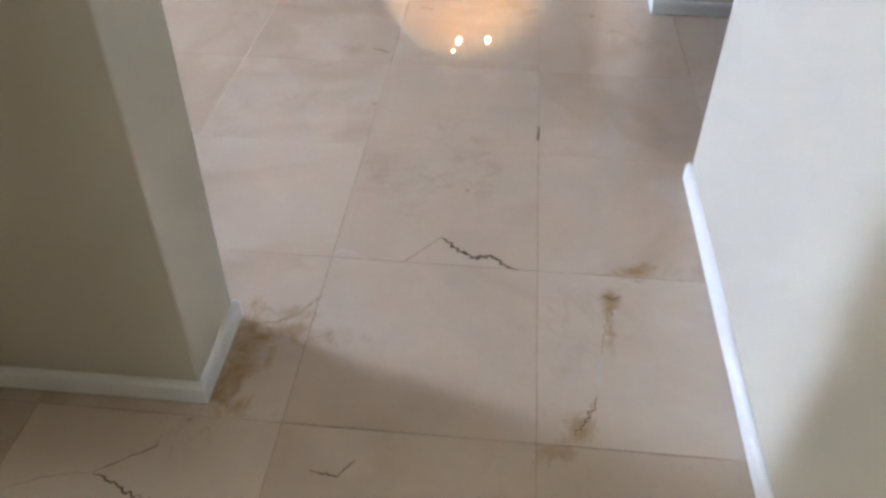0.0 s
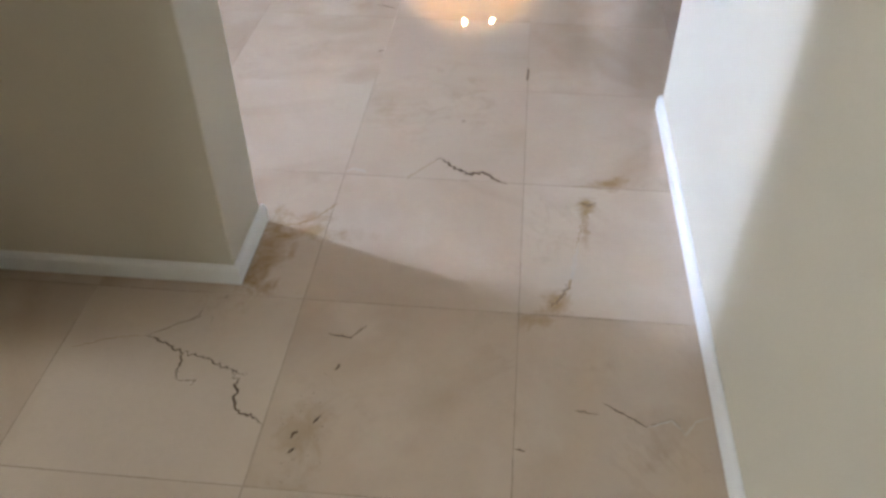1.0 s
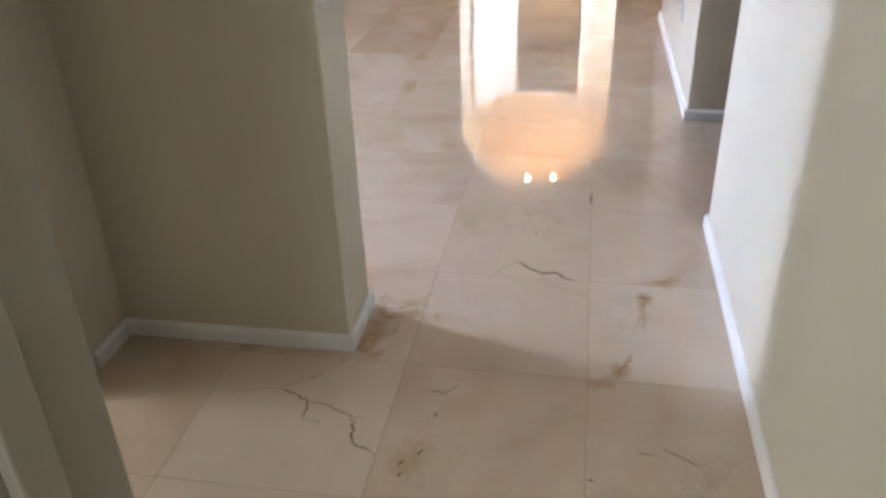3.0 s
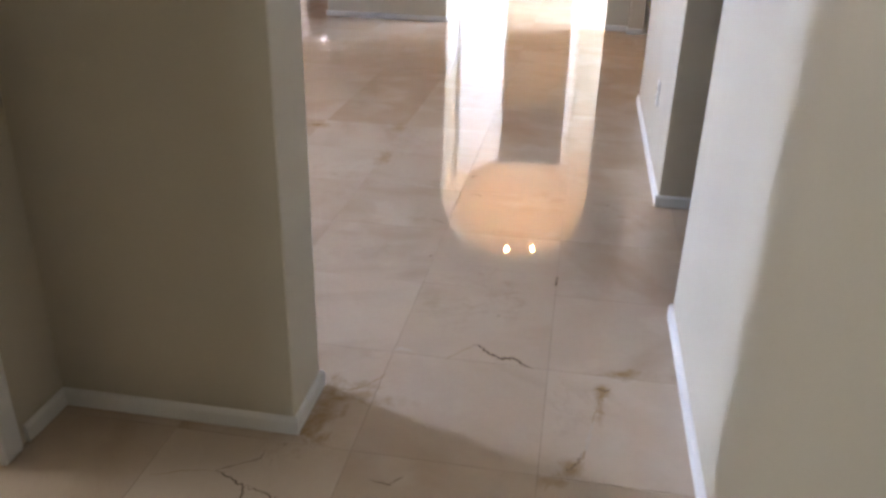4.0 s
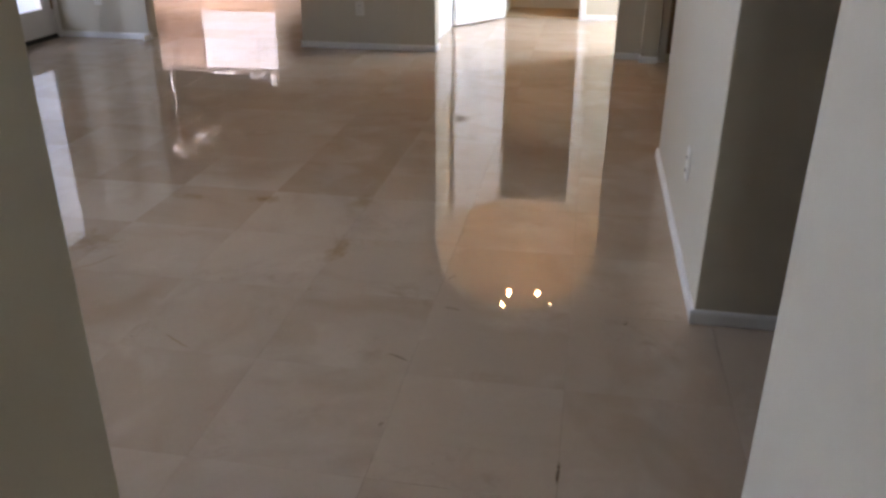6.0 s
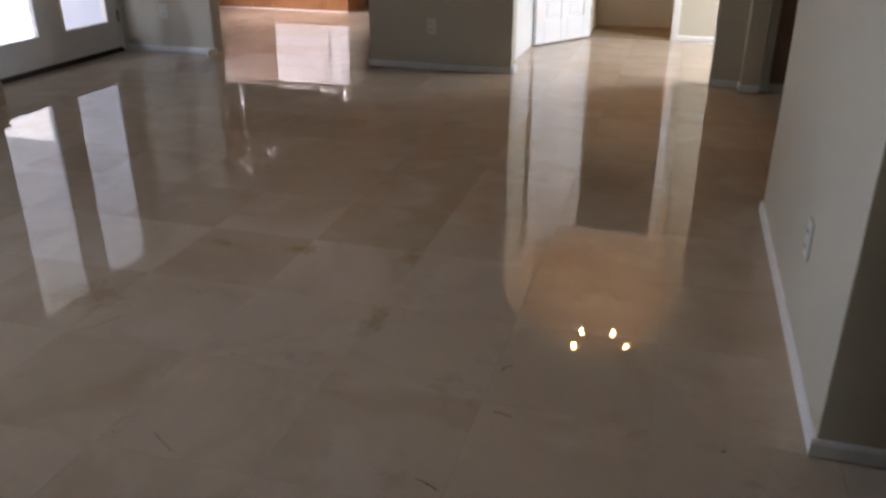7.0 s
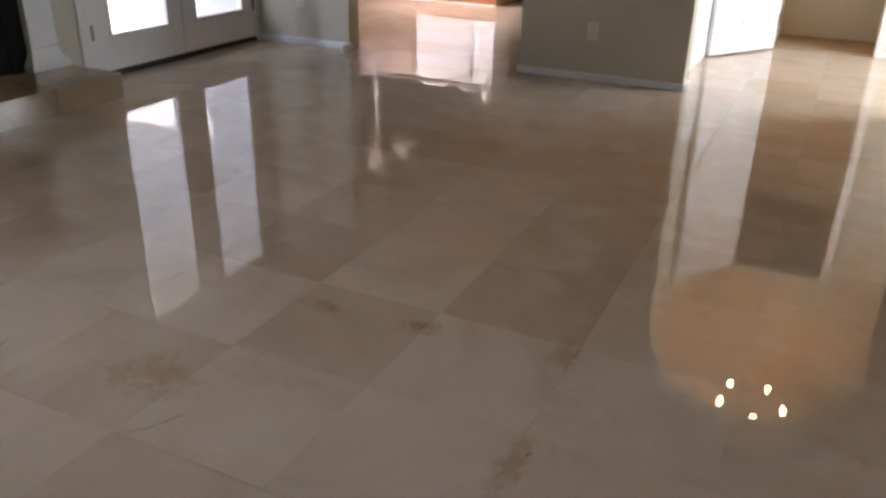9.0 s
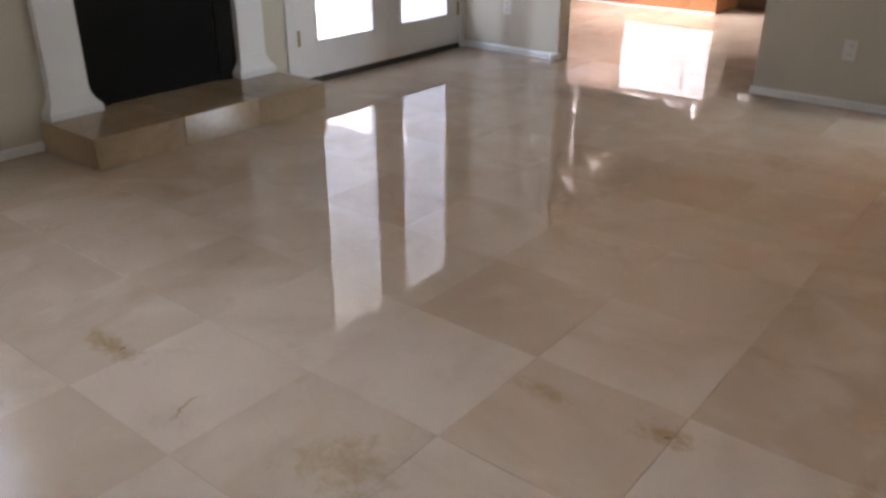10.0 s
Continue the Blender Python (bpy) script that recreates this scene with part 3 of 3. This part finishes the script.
for ya in (hy0, hy1 - 0.02):
    hearth_part("riser", box(hx0 + 0.004, hx1 - 0.022, ya, ya + 0.02, 0.001, hz - 0.021, 0.0015))

mantel = thing("fireplace_surround", "white fireplace surround with moulded pilasters on marble", "fireplace", pose(WEST, 4.48, hz))


def sp(name, bm, material=None, label=""):
    bmesh.ops.transform(bm, matrix=Matrix.Translation((-WEST, -4.48, -hz)), verts=bm.verts)
    part(name, bm, material or WHITE, mantel, label)


for ya, yb in ((3.755, 4.005), (4.90, 5.14)):
    bm = bmesh.new()
    # plinth: square foot, then a hollow curve up to the shaft
    rings = []
    for out, z in [(0.036, 0.001), (0.040, 0.005), (0.040, 0.036), (0.036, 0.042)] + [(0.034 * (1 - k / 7) ** 2.2, 0.046 + 0.085 * k / 7) for k in range(8)]:
        x1, z = WEST + 0.052 + out, hz + z
        rings.append([bm.verts.new(p) for p in ((WEST + 0.003, ya + 0.025 - out, z), (x1, ya + 0.025 - out, z), (x1, yb - 0.025 + out, z), (WEST + 0.003, yb - 0.025 + out, z))])
    for a, c in zip(rings, rings[1:]):
        for k in range(4):
            bm.faces.new((a[k], a[(k + 1) % 4], c[(k + 1) % 4], c[k]))
    bm.faces.new(rings[0][::-1])
    bm.faces.new(rings[-1])
    sp("plinth", bm)
    bm = bmesh.new()
    add_box(bm, WEST + 0.003, WEST + 0.052, ya + 0.025, yb - 0.025, hz + 0.132, 1.02, 0.004)
    sp("pilaster", bm)
sp("frieze", box(WEST + 0.003, WEST + 0.055, 3.775, 5.12, 1.02, 1.20, 0.004))
sp("shelf", boxes([(WEST + 0.003, WEST + 0.10, 3.735, 5.16, 1.20, 1.225), (WEST + 0.003, WEST + 0.16, 3.68, 5.215, 1.225, 1.265)], 0.006))
sp("black_panel", boxes([(WEST + 0.002, WEST + 0.014, 3.982, 4.10, hz + 0.001, 1.018), (WEST + 0.002, WEST + 0.014, 4.80, 4.923, hz + 0.001, 1.018), (WEST + 0.002, WEST + 0.014, 4.10, 4.80, 0.90, 1.018)]), BLACK, "matte black firebox facing")
sp("screen", boxes([(WEST - 0.012, WEST + 0.004, 4.102, 4.798, hz + 0.001, 0.898)]), BLACK, "black mesh fire screen")


# ---- outlets ----
def outlet(x, y, z, rz):
    o = thing("wall_outlet", "ivory duplex outlet plate on the wall", "outlet", pose(x, y, z, 0, 0, rz), "wall outlets")
    part("plate", box(-0.037, 0.037, -0.007, 0, -0.059, 0.059, 0.003), PLATE, o)
    for dz in (-0.024, 0.024):
        part("socket", box(-0.017, 0.017, -0.0095, -0.007, dz - 0.016, dz + 0.016, 0.002), PLATE, o)
        part("slots", boxes([(-0.009, -0.006, -0.0105, -0.0095, dz - 0.006, dz + 0.007), (0.006, 0.009, -0.0105, -0.0095, dz - 0.006, dz + 0.007)]), SLOT, o, "dark outlet slots")
    part("screw", lathe([(0.003, 0), (0.003, 0.0015), (0, 0.002)], 10, pose(0, -0.007, 0, 90)), PLATE, o)
    return o


outlet(-1.81, FAR0 - 0.001, 0.335, 0)
outlet(-4.24, 7.154, 0.345, 0)
outlet(0.489, 3.32, 0.355, -90)
blank = thing("wall_plate", "blank painted cable plate on the wall", "wall plate", pose(-1.515, FAR0 - 0.001, 0.34))
part("plate", box(-0.036, 0.036, -0.0025, 0, -0.058, 0.058, 0.001), PAINT, blank)
part("screw", lathe([(0.003, 0), (0, 0.002)], 10, pose(0, -0.0025, 0.03, 90)), PAINT, blank)

# ---- foyer ----
# white strip that paints a daylight patch low on the foyer wall
solid("trim_light_patch", boxes([(-1.249, -1.238, FAR1 + 0.002, 9.04, BASE, 0.60), (-1.249, -1.225, FAR1 + 0.002, 9.04, 0.60, 0.63)], 0.002), WHITE, "white low panel in place of a daylight patch on the foyer wall", "trim")
solid("floor_closet", box(-0.80, 0.02, 9.09, 9.78, 0.001, 0.012), CARPET, "tan carpet inside the closet", "floor")
cs = thing("closet_shelf", "wooden closet shelf with hanging rod", "shelf", pose(-0.39, 9.61, 1.64))
part("board", box(-0.405, 0.405, -0.18, 0.165, 0, 0.02, 0.002), BROWN, cs)
part("cleat", box(-0.405, 0.405, 0.145, 0.165, -0.07, -0.001, 0.002), BROWN, cs)
part("rod", tube([(-0.405, -0.08, -0.06), (0.405, -0.08, -0.06)], 0.016, 12), BRONZE, cs)

CH = (-0.37, 8.11, 2.80)
ch = thing("chandelier", "bronze five-light chandelier with warm lit bulbs", "chandelier", pose(*CH))
part("canopy", lathe([(0.012, 0.45), (0.03, 0.465), (0.06, 0.48), (0.065, 0.50)], 20), BRONZE, ch)
part("stem", tube([(0, 0, 0.10), (0, 0, 0.455)], 0.008, 10), BRONZE, ch)
part("body", lathe([(0.006, -0.13), (0.02, -0.11), (0.035, -0.06), (0.02, -0.02), (0.028, 0.03), (0.014, 0.08), (0.008, 0.11)], 20), BRONZE, ch)
for k in range(5):
    a = radians(72 * k + 64)
    ca, sa = math.cos(a), math.sin(a)
    arm = [(ca * r, sa * r, z) for r, z in ((0.02, -0.05), (0.08, -0.10), (0.16, -0.11), (0.235, -0.08), (0.27, -0.035))]
    part("arm", tube(arm, 0.006, 8), BRONZE, ch)
    part("cup", lathe([(0.006, -0.03), (0.015, -0.024), (0.013, -0.014), (0.010, -0.006), (0.010, 0.006)], 16, pose(ca * 0.27, sa * 0.27, 0)), BRONZE, ch)
    part("bulb", lathe([(0.010, 0.006), (0.021, 0.030), (0.025, 0.050), (0.019, 0.078), (0.007, 0.100), (0.0, 0.107)], 16, pose(ca * 0.27, sa * 0.27, 0)), BULB, ch, "lit warm candle bulb")

# ---- kitchen ----
def base_cabinet(x0, x1, front, doors, label):
    c = thing("base_cabinet", label, "cabinet", pose((x0 + x1) / 2, 9.98, 0), "kitchen base cabinets")
    w = (x1 - x0) / 2 - 0.002
    part("body", box(-w, w, 0.022, 0.58, 0.16, 0.875, 0.002), front, c)
    part("toe_kick", box(-w, w, 0.004, 0.58, 0.002, 0.16), ORANGE, c, "orange stained wooden base panel")
    part("base_strip", box(-w, w, -0.004, 0.004, 0.0, 0.009, 0.001), WHITE, c)
    n = doors
    for k in range(n):
        xa, xb = -w + 0.003 + k * 2 * w / n, -w - 0.003 + (k + 1) * 2 * w / n
        d = part("cabinet_door", box(xa, xb, 0.0, 0.021, 0.165, 0.87, 0.003), front, c)
        part("handle", tube([(xb - 0.035, -0.022, 0.70), (xb - 0.035, -0.022, 0.80)], 0.005, 8), BRASS, d)
    return c


base_cabinet(-6.19, -5.43, FRONTS, 2, "orange stained wooden kitchen base cabinet")
base_cabinet(-5.43, -4.67, FRONTS, 2, "orange stained wooden kitchen base cabinet")
base_cabinet(-4.67, -3.957, CABP, 1, "glossy pale front above an orange base panel")
base_cabinet(-3.957, -3.70, CABW, 1, "narrow glossy white front above an orange base panel")
top = thing("worktop", "dark speckled kitchen worktop with rounded edge", "worktop", pose(-4.94, 10.26, 0.876))
part("slab", box(-1.25, 1.25, -0.31, 0.31, 0, 0.035, 0.008), STONE, top)
box_ = thing("dark_cabinet", "dark brown wooden cabinet on the kitchen floor", "cabinet", pose(-3.35, 10.46, 0))
part("body", box(-0.32, 0.32, 0.02, 0.5, 0.0, 0.85, 0.004), DARKWOOD, box_)
part("cabinet_door", box(-0.315, -0.003, 0.0, 0.019, 0.06, 0.84, 0.003), DARKWOOD, box_)
part("cabinet_door", box(0.003, 0.315, 0.0, 0.019, 0.06, 0.84, 0.003), DARKWOOD, box_)

def crumpled(sx, sy, high, seed):
    """A rumpled low heap of soft sheet, its rim lying flat."""
    bm = bmesh.new()
    bmesh.ops.create_grid(bm, x_segments=26, y_segments=16, size=1.0)
    for v in bm.verts:
        h = high * (1 - max(abs(v.co.x), abs(v.co.y)) ** 4) * (0.55 + 0.9 * abs(noise.noise(v.co * 2.3 + Vector((seed, 0, 0)))))
        v.co = Vector((v.co.x * sx * (1 + 0.1 * noise.noise(v.co * 1.7)), v.co.y * sy * (1 + 0.15 * noise.noise(v.co * 1.9)), h + 0.003))
    bmesh.ops.solidify(bm, geom=bm.faces[:], thickness=0.002)
    for f in bm.faces:
        f.smooth = True
    return bm


o = solid("folded_cloth", crumpled(0.21, 0.11, 0.055, 1), CLOTH, "crumpled white cloth lying on the worktop", "cloth", "thing")
o.location = (-4.42, 10.09, 0.912)
o = solid("plastic_bag", crumpled(0.14, 0.10, 0.10, 5), GREYP, "crumpled grey plastic bag on the worktop", "bag", "thing")
o.location = (-4.02, 10.10, 0.912)
bowl = solid("bowl", lathe([(0.05, 0), (0.06, 0.004), (0.12, 0.05), (0.15, 0.085), (0.145, 0.085), (0.115, 0.052), (0.05, 0.01), (0, 0.009)], 28), OPAL, "pale bowl standing on the dark cabinet", "bowl", "thing")
bowl.location = (-3.42, 10.66, 0.851)
jug = solid("jug", lathe([(0.05, 0), (0.06, 0.02), (0.065, 0.08), (0.045, 0.14), (0.05, 0.17), (0.044, 0.17), (0.04, 0.14), (0.058, 0.08), (0, 0.02)], 24), OPAL, "pale jug standing on the worktop", "jug", "thing")
jug.location = (-3.80, 10.10, 0.912)


def pendant(x, y, z, pull):
    p = thing("pendant_lamp", "unlit pendant lamp with pale flared glass shade" + (" and pull cord" if pull else ""), "pendant lamp", pose(x, y, z), "kitchen pendants")
    part("shade", lathe([(0.04, 0.20), (0.07, 0.185), (0.13, 0.10), (0.185, 0.02), (0.19, 0.0), (0.182, 0.002), (0.125, 0.095), (0.06, 0.175), (0.03, 0.19)], 32), OPAL, p, "pale opal glass shade")
    part("holder", lathe([(0.042, 0.19), (0.042, 0.23), (0.012, 0.25), (0.006, 0.26)], 16), BRASS, p)
    part("cord", tube([(0, 0, 0.25), (0, 0, TOP - z - 0.02)], 0.004, 6), WHITE, p)
    part("ceiling_rose", lathe([(0.05, TOP - z - 0.03), (0.06, TOP - z)], 20), WHITE, p)
    if pull:
        part("pull_cord", tube([(-0.07, 0, 0.10), (-0.07, 0, -0.62)], 0.010, 6), WHITE, p)
        part("pull_handle", lathe([(0.006, -0.62), (0.018, -0.64), (0.02, -0.86), (0.010, -0.88)], 14, pose(-0.07, 0, 0)), WHITE, p, "long white pull handle")


pendant(-4.61, 9.10, 1.60, True)
pendant(-4.79, 10.0, 1.70, False)

# ---- floor: slab, tiles one by one, cracks ----
floor = thing("floor", "polished cream marble floor tiles, some cracked", "floor", kind="structure")
part("bed", box(-6.33, 5.33, -2.93, 12.13, -0.08, -0.0035), GROUT, floor, "dark grout bed")
GAP = 0.0003


def tile_data():
    bm = bmesh.new()
    x, y, c = T_X / 2 - GAP, T_Y / 2 - GAP, 0.0006
    low = [bm.verts.new((sx * x, sy * y, -0.010)) for sx, sy in ((-1, -1), (1, -1), (1, 1), (-1, 1))]
    mid = [bm.verts.new((v.co.x, v.co.y, -c)) for v in low]
    up = [bm.verts.new((v.co.x - math.copysign(c * 0.6, v.co.x), v.co.y - math.copysign(c * 0.6, v.co.y), 0)) for v in low]
    for a, b in ((low, mid), (mid, up)):
        for i in range(4):
            bm.faces.new((a[i], a[(i + 1) % 4], b[(i + 1) % 4], b[i]))
    bm.faces.new(up)
    return mesh_of("tile", bm, TILE)


tile = tile_data()
# shade of single slabs, 0 pale to 1 tan, by column and row; the others vary by chance
# tones of (-6, 5) and (0, 2) also carry reflections lying on them
SHADE = {(-2, -1): 0.1, (-1, -1): 0.6, (0, -1): 0.55, (-1, 0): 0.45, (0, 0): 0.25, (-1, 1): 0.5, (0, 1): 0.5, (-2, 1): 0.25, (-2, 2): 0.3, (-1, 2): 0.5, (0, 2): 0.6,
         (-5, 5): 0.0, (-6, 5): 0.1, (-4, 5): 0.75, (-4, 6): 0.15, (-3, 6): 0.9, (-5, 6): 0.8, (-4, 7): 0.35, (-3, 7): 0.75, (-6, 4): 0.05, (-5, 4): 0.5, (-7, 4): 0.55, (-7, 5): 0.6, (-3, 5): 0.2, (-2, 5): 0.35, (-2, 6): 0.5, (-3, 4): 0.3, (-4, 4): 0.35}
shade_rng = random.Random(11)
rest_v, rest_f = [], []
for i in range(-15, 12):
    for j in range(-9, 26):
        xc, yc = X_0 + (i + 0.5) * T_X, Y_0 + (j + 0.5) * T_Y
        if xc < -6.4 or xc > 5.3:
            continue
        in_hall = -1.3 < xc < 0.6 and -1.0 < yc < 1.3
        in_room = -4.8 < xc < 0.6 and 1.2 < yc < 7.0
        in_foyer = -1.3 < xc < 0.8 and 7.0 <= yc < 9.0
        tilt = noise.noise(Vector((i * 3.7, j * 5.1, 0.5)))
        if in_hall or in_room or in_foyer:
            t = new("tile", tile)
            t.parent = floor
            k = SHADE.get((i, j), shade_rng.uniform(0.2, 0.7))
            t.color = (k, k, k, 1)
            t.matrix_world = pose(xc, yc, 0, 0.03 * tilt, 0.03 * noise.noise(Vector((j * 2.9, i * 4.3, 7.5))), 0)
        else:
            n = len(rest_v)
            x, y = T_X / 2 - GAP, T_Y / 2 - GAP
            rest_v += [(xc + sx * x, yc + sy * y, z) for z in (-0.010, 0) for sx, sy in ((-1, -1), (1, -1), (1, 1), (-1, 1))]
            rest_f += [(n + 4, n + 5, n + 6, n + 7)] + [(n + k, n + (k + 1) % 4, n + 4 + (k + 1) % 4, n + 4 + k) for k in range(4)]
me = bpy.data.meshes.new("far_tiles")
me.from_pydata(rest_v, [], rest_f)
me.materials.append(TILES_FAR)
far = new("far_tiles", me)
far.parent = floor
tagged(far, kind="stuff")


def crack(points, width, material, rough=0.004, name="crack"):
    """A jagged thin seam along a few floor points, widening and narrowing."""
    rng = random.Random(len(points) * 7 + int(points[0][0] * 1000))
    line = []
    for (xa, ya), (xb, yb) in zip(points, points[1:]):
        n = max(3, int(math.hypot(xb - xa, yb - ya) / 0.006))
        for k in range(n):
            f = k / n
            line.append((xa + (xb - xa) * f + rng.uniform(-rough, rough) * 0.6, ya + (yb - ya) * f + rng.uniform(-rough, rough) * 0.6))
    line.append(points[-1])
    bm = bmesh.new()
    last = None
    for k, (x, y) in enumerate(line):
        xn, yn = line[min(k + 1, len(line) - 1)]
        xp, yp = line[max(k - 1, 0)]
        dx, dy = xn - xp, yn - yp
        d = math.hypot(dx, dy) or 1
        end = min(1, 0.25 + 4 * min(k, len(line) - 1 - k) / len(line))
        w = width * end * rng.uniform(0.35, 1.0) / 2
        pair = [bm.verts.new((x - dy / d * w, y + dx / d * w, 0.0007)), bm.verts.new((x + dy / d * w, y - dx / d * w, 0.0007))]
        if last:
            bm.faces.new((last[0], last[1], pair[1], pair[0]))
        last = pair
    for f in bm.faces:
        if f.normal.z < 0:
            f.normal_flip()
    return part(name, bm, material, floor)


# dirt-filled joints of the hall
DIRT = mat("joint_dirt", (0.19, 0.135, 0.085), 0.8, (0.40, 0.31, 0.22), 7, 120, 0.2)
for (xa, ya), (xb, yb) in (((X_0, -0.6), (X_0, 2.29)), ((X_0 - T_X, -0.6), (X_0 - T_X, 1.95)), ((X_0 - 2 * T_X, -0.2), (X_0 - 2 * T_X, 0.945)),
                           ((-1.12, Y_0), (-0.54, Y_0)), ((-0.51, Y_0), (0.455, Y_0)), ((-0.51, Y_0 + T_Y), (0.455, Y_0 + T_Y)), ((-1.12, Y_0 - T_Y), (0.455, Y_0 - T_Y)), ((-0.6, Y_0 - 2 * T_Y), (0.455, Y_0 - 2 * T_Y))):
    crack([(xa, ya), (xb, yb)], 0.0022, DIRT, 0.0005, "joint")
crack([(-0.131, 1.46), (-0.107, 1.452), (-0.067, 1.415), (-0.045, 1.40), (-0.009, 1.408), (0.014, 1.393), (0.05, 1.368)], 0.011, CRACK, 0.011)
crack([(-0.203, 1.366), (-0.17, 1.413), (-0.131, 1.46)], 0.004, OCHRE)
crack([(-0.567, 0.872), (-0.568, 0.846), (-0.655, 0.785)], 0.0026, CRACK, 0.003)
crack([(-0.655, 0.785), (-0.608, 0.766), (-0.572, 0.745), (-0.557, 0.677)], 0.0055, CRACK, 0.010)
crack([(-0.57, 0.749), (-0.508, 0.728), (-0.477, 0.719), (-0.425, 0.701)], 0.0042, CRACK, 0.010)
crack([(-0.459, 0.711), (-0.441, 0.688), (-0.428, 0.622), (-0.40, 0.611), (-0.361, 0.589)], 0.0062, CRACK, 0.010)
crack([(-0.555, 0.675), (-0.52, 0.68), (-0.525, 0.664)], 0.003, CRACK)
crack([(-0.80, 0.735), (-0.73, 0.768), (-0.655, 0.785)], 0.002, OCHRE)
crack([(0.253, 1.315), (0.233, 1.221), (0.221, 1.138)], 0.003, OCHRE, 0.006)
crack([(0.223, 1.15), (0.216, 1.09), (0.206, 1.03)], 0.016, FILLER, 0.006)
crack([(0.208, 1.042), (0.199, 1.005), (0.157, 0.929)], 0.005, OCHRE, 0.010)
crack([(0.203, 1.02), (0.185, 0.975), (0.165, 0.94)], 0.004, CRACK, 0.012)
crack([(0.268, 1.305), (0.252, 1.285), (0.246, 1.25)], 0.009, OCHRE, 0.006)
crack([(0.232, 1.308), (0.252, 1.30), (0.272, 1.312)], 0.006, CRACK, 0.005)
crack([(0.26, 0.696), (0.292, 0.678), (0.336, 0.649)], 0.004, CRACK, 0.002)
crack([(0.336, 0.649), (0.383, 0.67), (0.403, 0.638), (0.426, 0.67), (0.455, 0.684)], 0.007, FILLER, 0.002)
crack([(0.336, 0.652), (0.383, 0.673), (0.403, 0.642)], 0.002, CRACK, 0.002)
crack([(0.205, 0.675), (0.25, 0.671)], 0.003, CRACK)
crack([(0.10, 0.582), (0.117, 0.577)], 0.005, CRACK)
crack([(-0.29, 0.822), (-0.242, 0.817), (-0.216, 0.853)], 0.004, CRACK)
crack([(0.094, 1.89), (0.095, 1.975)], 0.008, CRACK, 0.002)
crack([(-0.362, 1.385), (-0.34, 1.399), (-0.305, 1.387)], 0.014, FILLER, 0.004)
crack([(-0.395, 1.194), (-0.43, 1.165), (-0.48, 1.155)], 0.006, OCHRE, 0.006)
crack([(-0.352, 1.253), (-0.375, 1.225), (-0.395, 1.194)], 0.005, OCHRE, 0.006)
crack([(0.20, 1.372), (0.30, 1.382), (0.345, 1.437)], 0.004, OCHRE, 0.006)
# veins and worn spots of the living room floor
crack([(-0.437, 2.385), (-0.41, 2.376), (-0.373, 2.358)], 0.006, CRACK, 0.004)
crack([(-0.322, 2.701), (-0.295, 2.702), (-0.265, 2.691)], 0.005, CRACK, 0.004)
crack([(-0.345, 2.91), (-0.332, 2.935), (-0.316, 2.945)], 0.006, CRACK, 0.004)
crack([(-2.298, 2.827), (-2.336, 2.904), (-2.322, 2.947)], 0.008, OCHRE, 0.012)
crack([(-1.043, 2.306), (-1.09, 2.33), (-1.153, 2.37)], 0.006, OCHRE, 0.006)
crack([(-1.72, 2.74), (-1.66, 2.80), (-1.62, 2.90)], 0.006, OCHRE, 0.008)
for x, y in ((0.277, 2.698), (-1.285, 3.55), (-2.70, 2.94), (-0.785, 3.131), (-0.252, 0.735), (-0.267, 0.611), (-0.30, 0.573), (-0.297, 0.537), (-0.373, 2.044)):
    crack([(x - 0.006, y - 0.008), (x, y), (x + 0.004, y + 0.009)], 0.007, CRACK, 0.006, "pit")


def flecks(cx, cy, sx, sy, count, seed, material, size):
    """Scattered small stain flecks, thicker towards the middle."""
    rng = random.Random(seed)
    bm = bmesh.new()
    for _ in range(count):
        x, y, a = cx + rng.gauss(0, sx), cy + rng.gauss(0, sy), rng.uniform(0, math.pi)
        w, n = size * rng.uniform(0.3, 1.0), 7
        f = bm.faces.new([bm.verts.new((x + w * rng.uniform(0.5, 1) * (math.cos(a) * math.cos(k * 6.283 / n) - 0.45 * math.sin(a) * math.sin(k * 6.283 / n)),
                                        y + w * rng.uniform(0.5, 1) * (math.sin(a) * math.cos(k * 6.283 / n) + 0.45 * math.cos(a) * math.sin(k * 6.283 / n)), 0.0005)) for k in range(n)])
        f.normal_update()
        if f.normal.z < 0:
            f.normal_flip()
    return tagged(part("stain_flecks", bm, material, floor), kind="stuff")


flecks(-0.285, 0.58, 0.02, 0.06, 40, 5, CRACK, 0.0026)
flecks(-0.488, 1.05, 0.014, 0.05, 30, 3, OCHRE, 0.004)
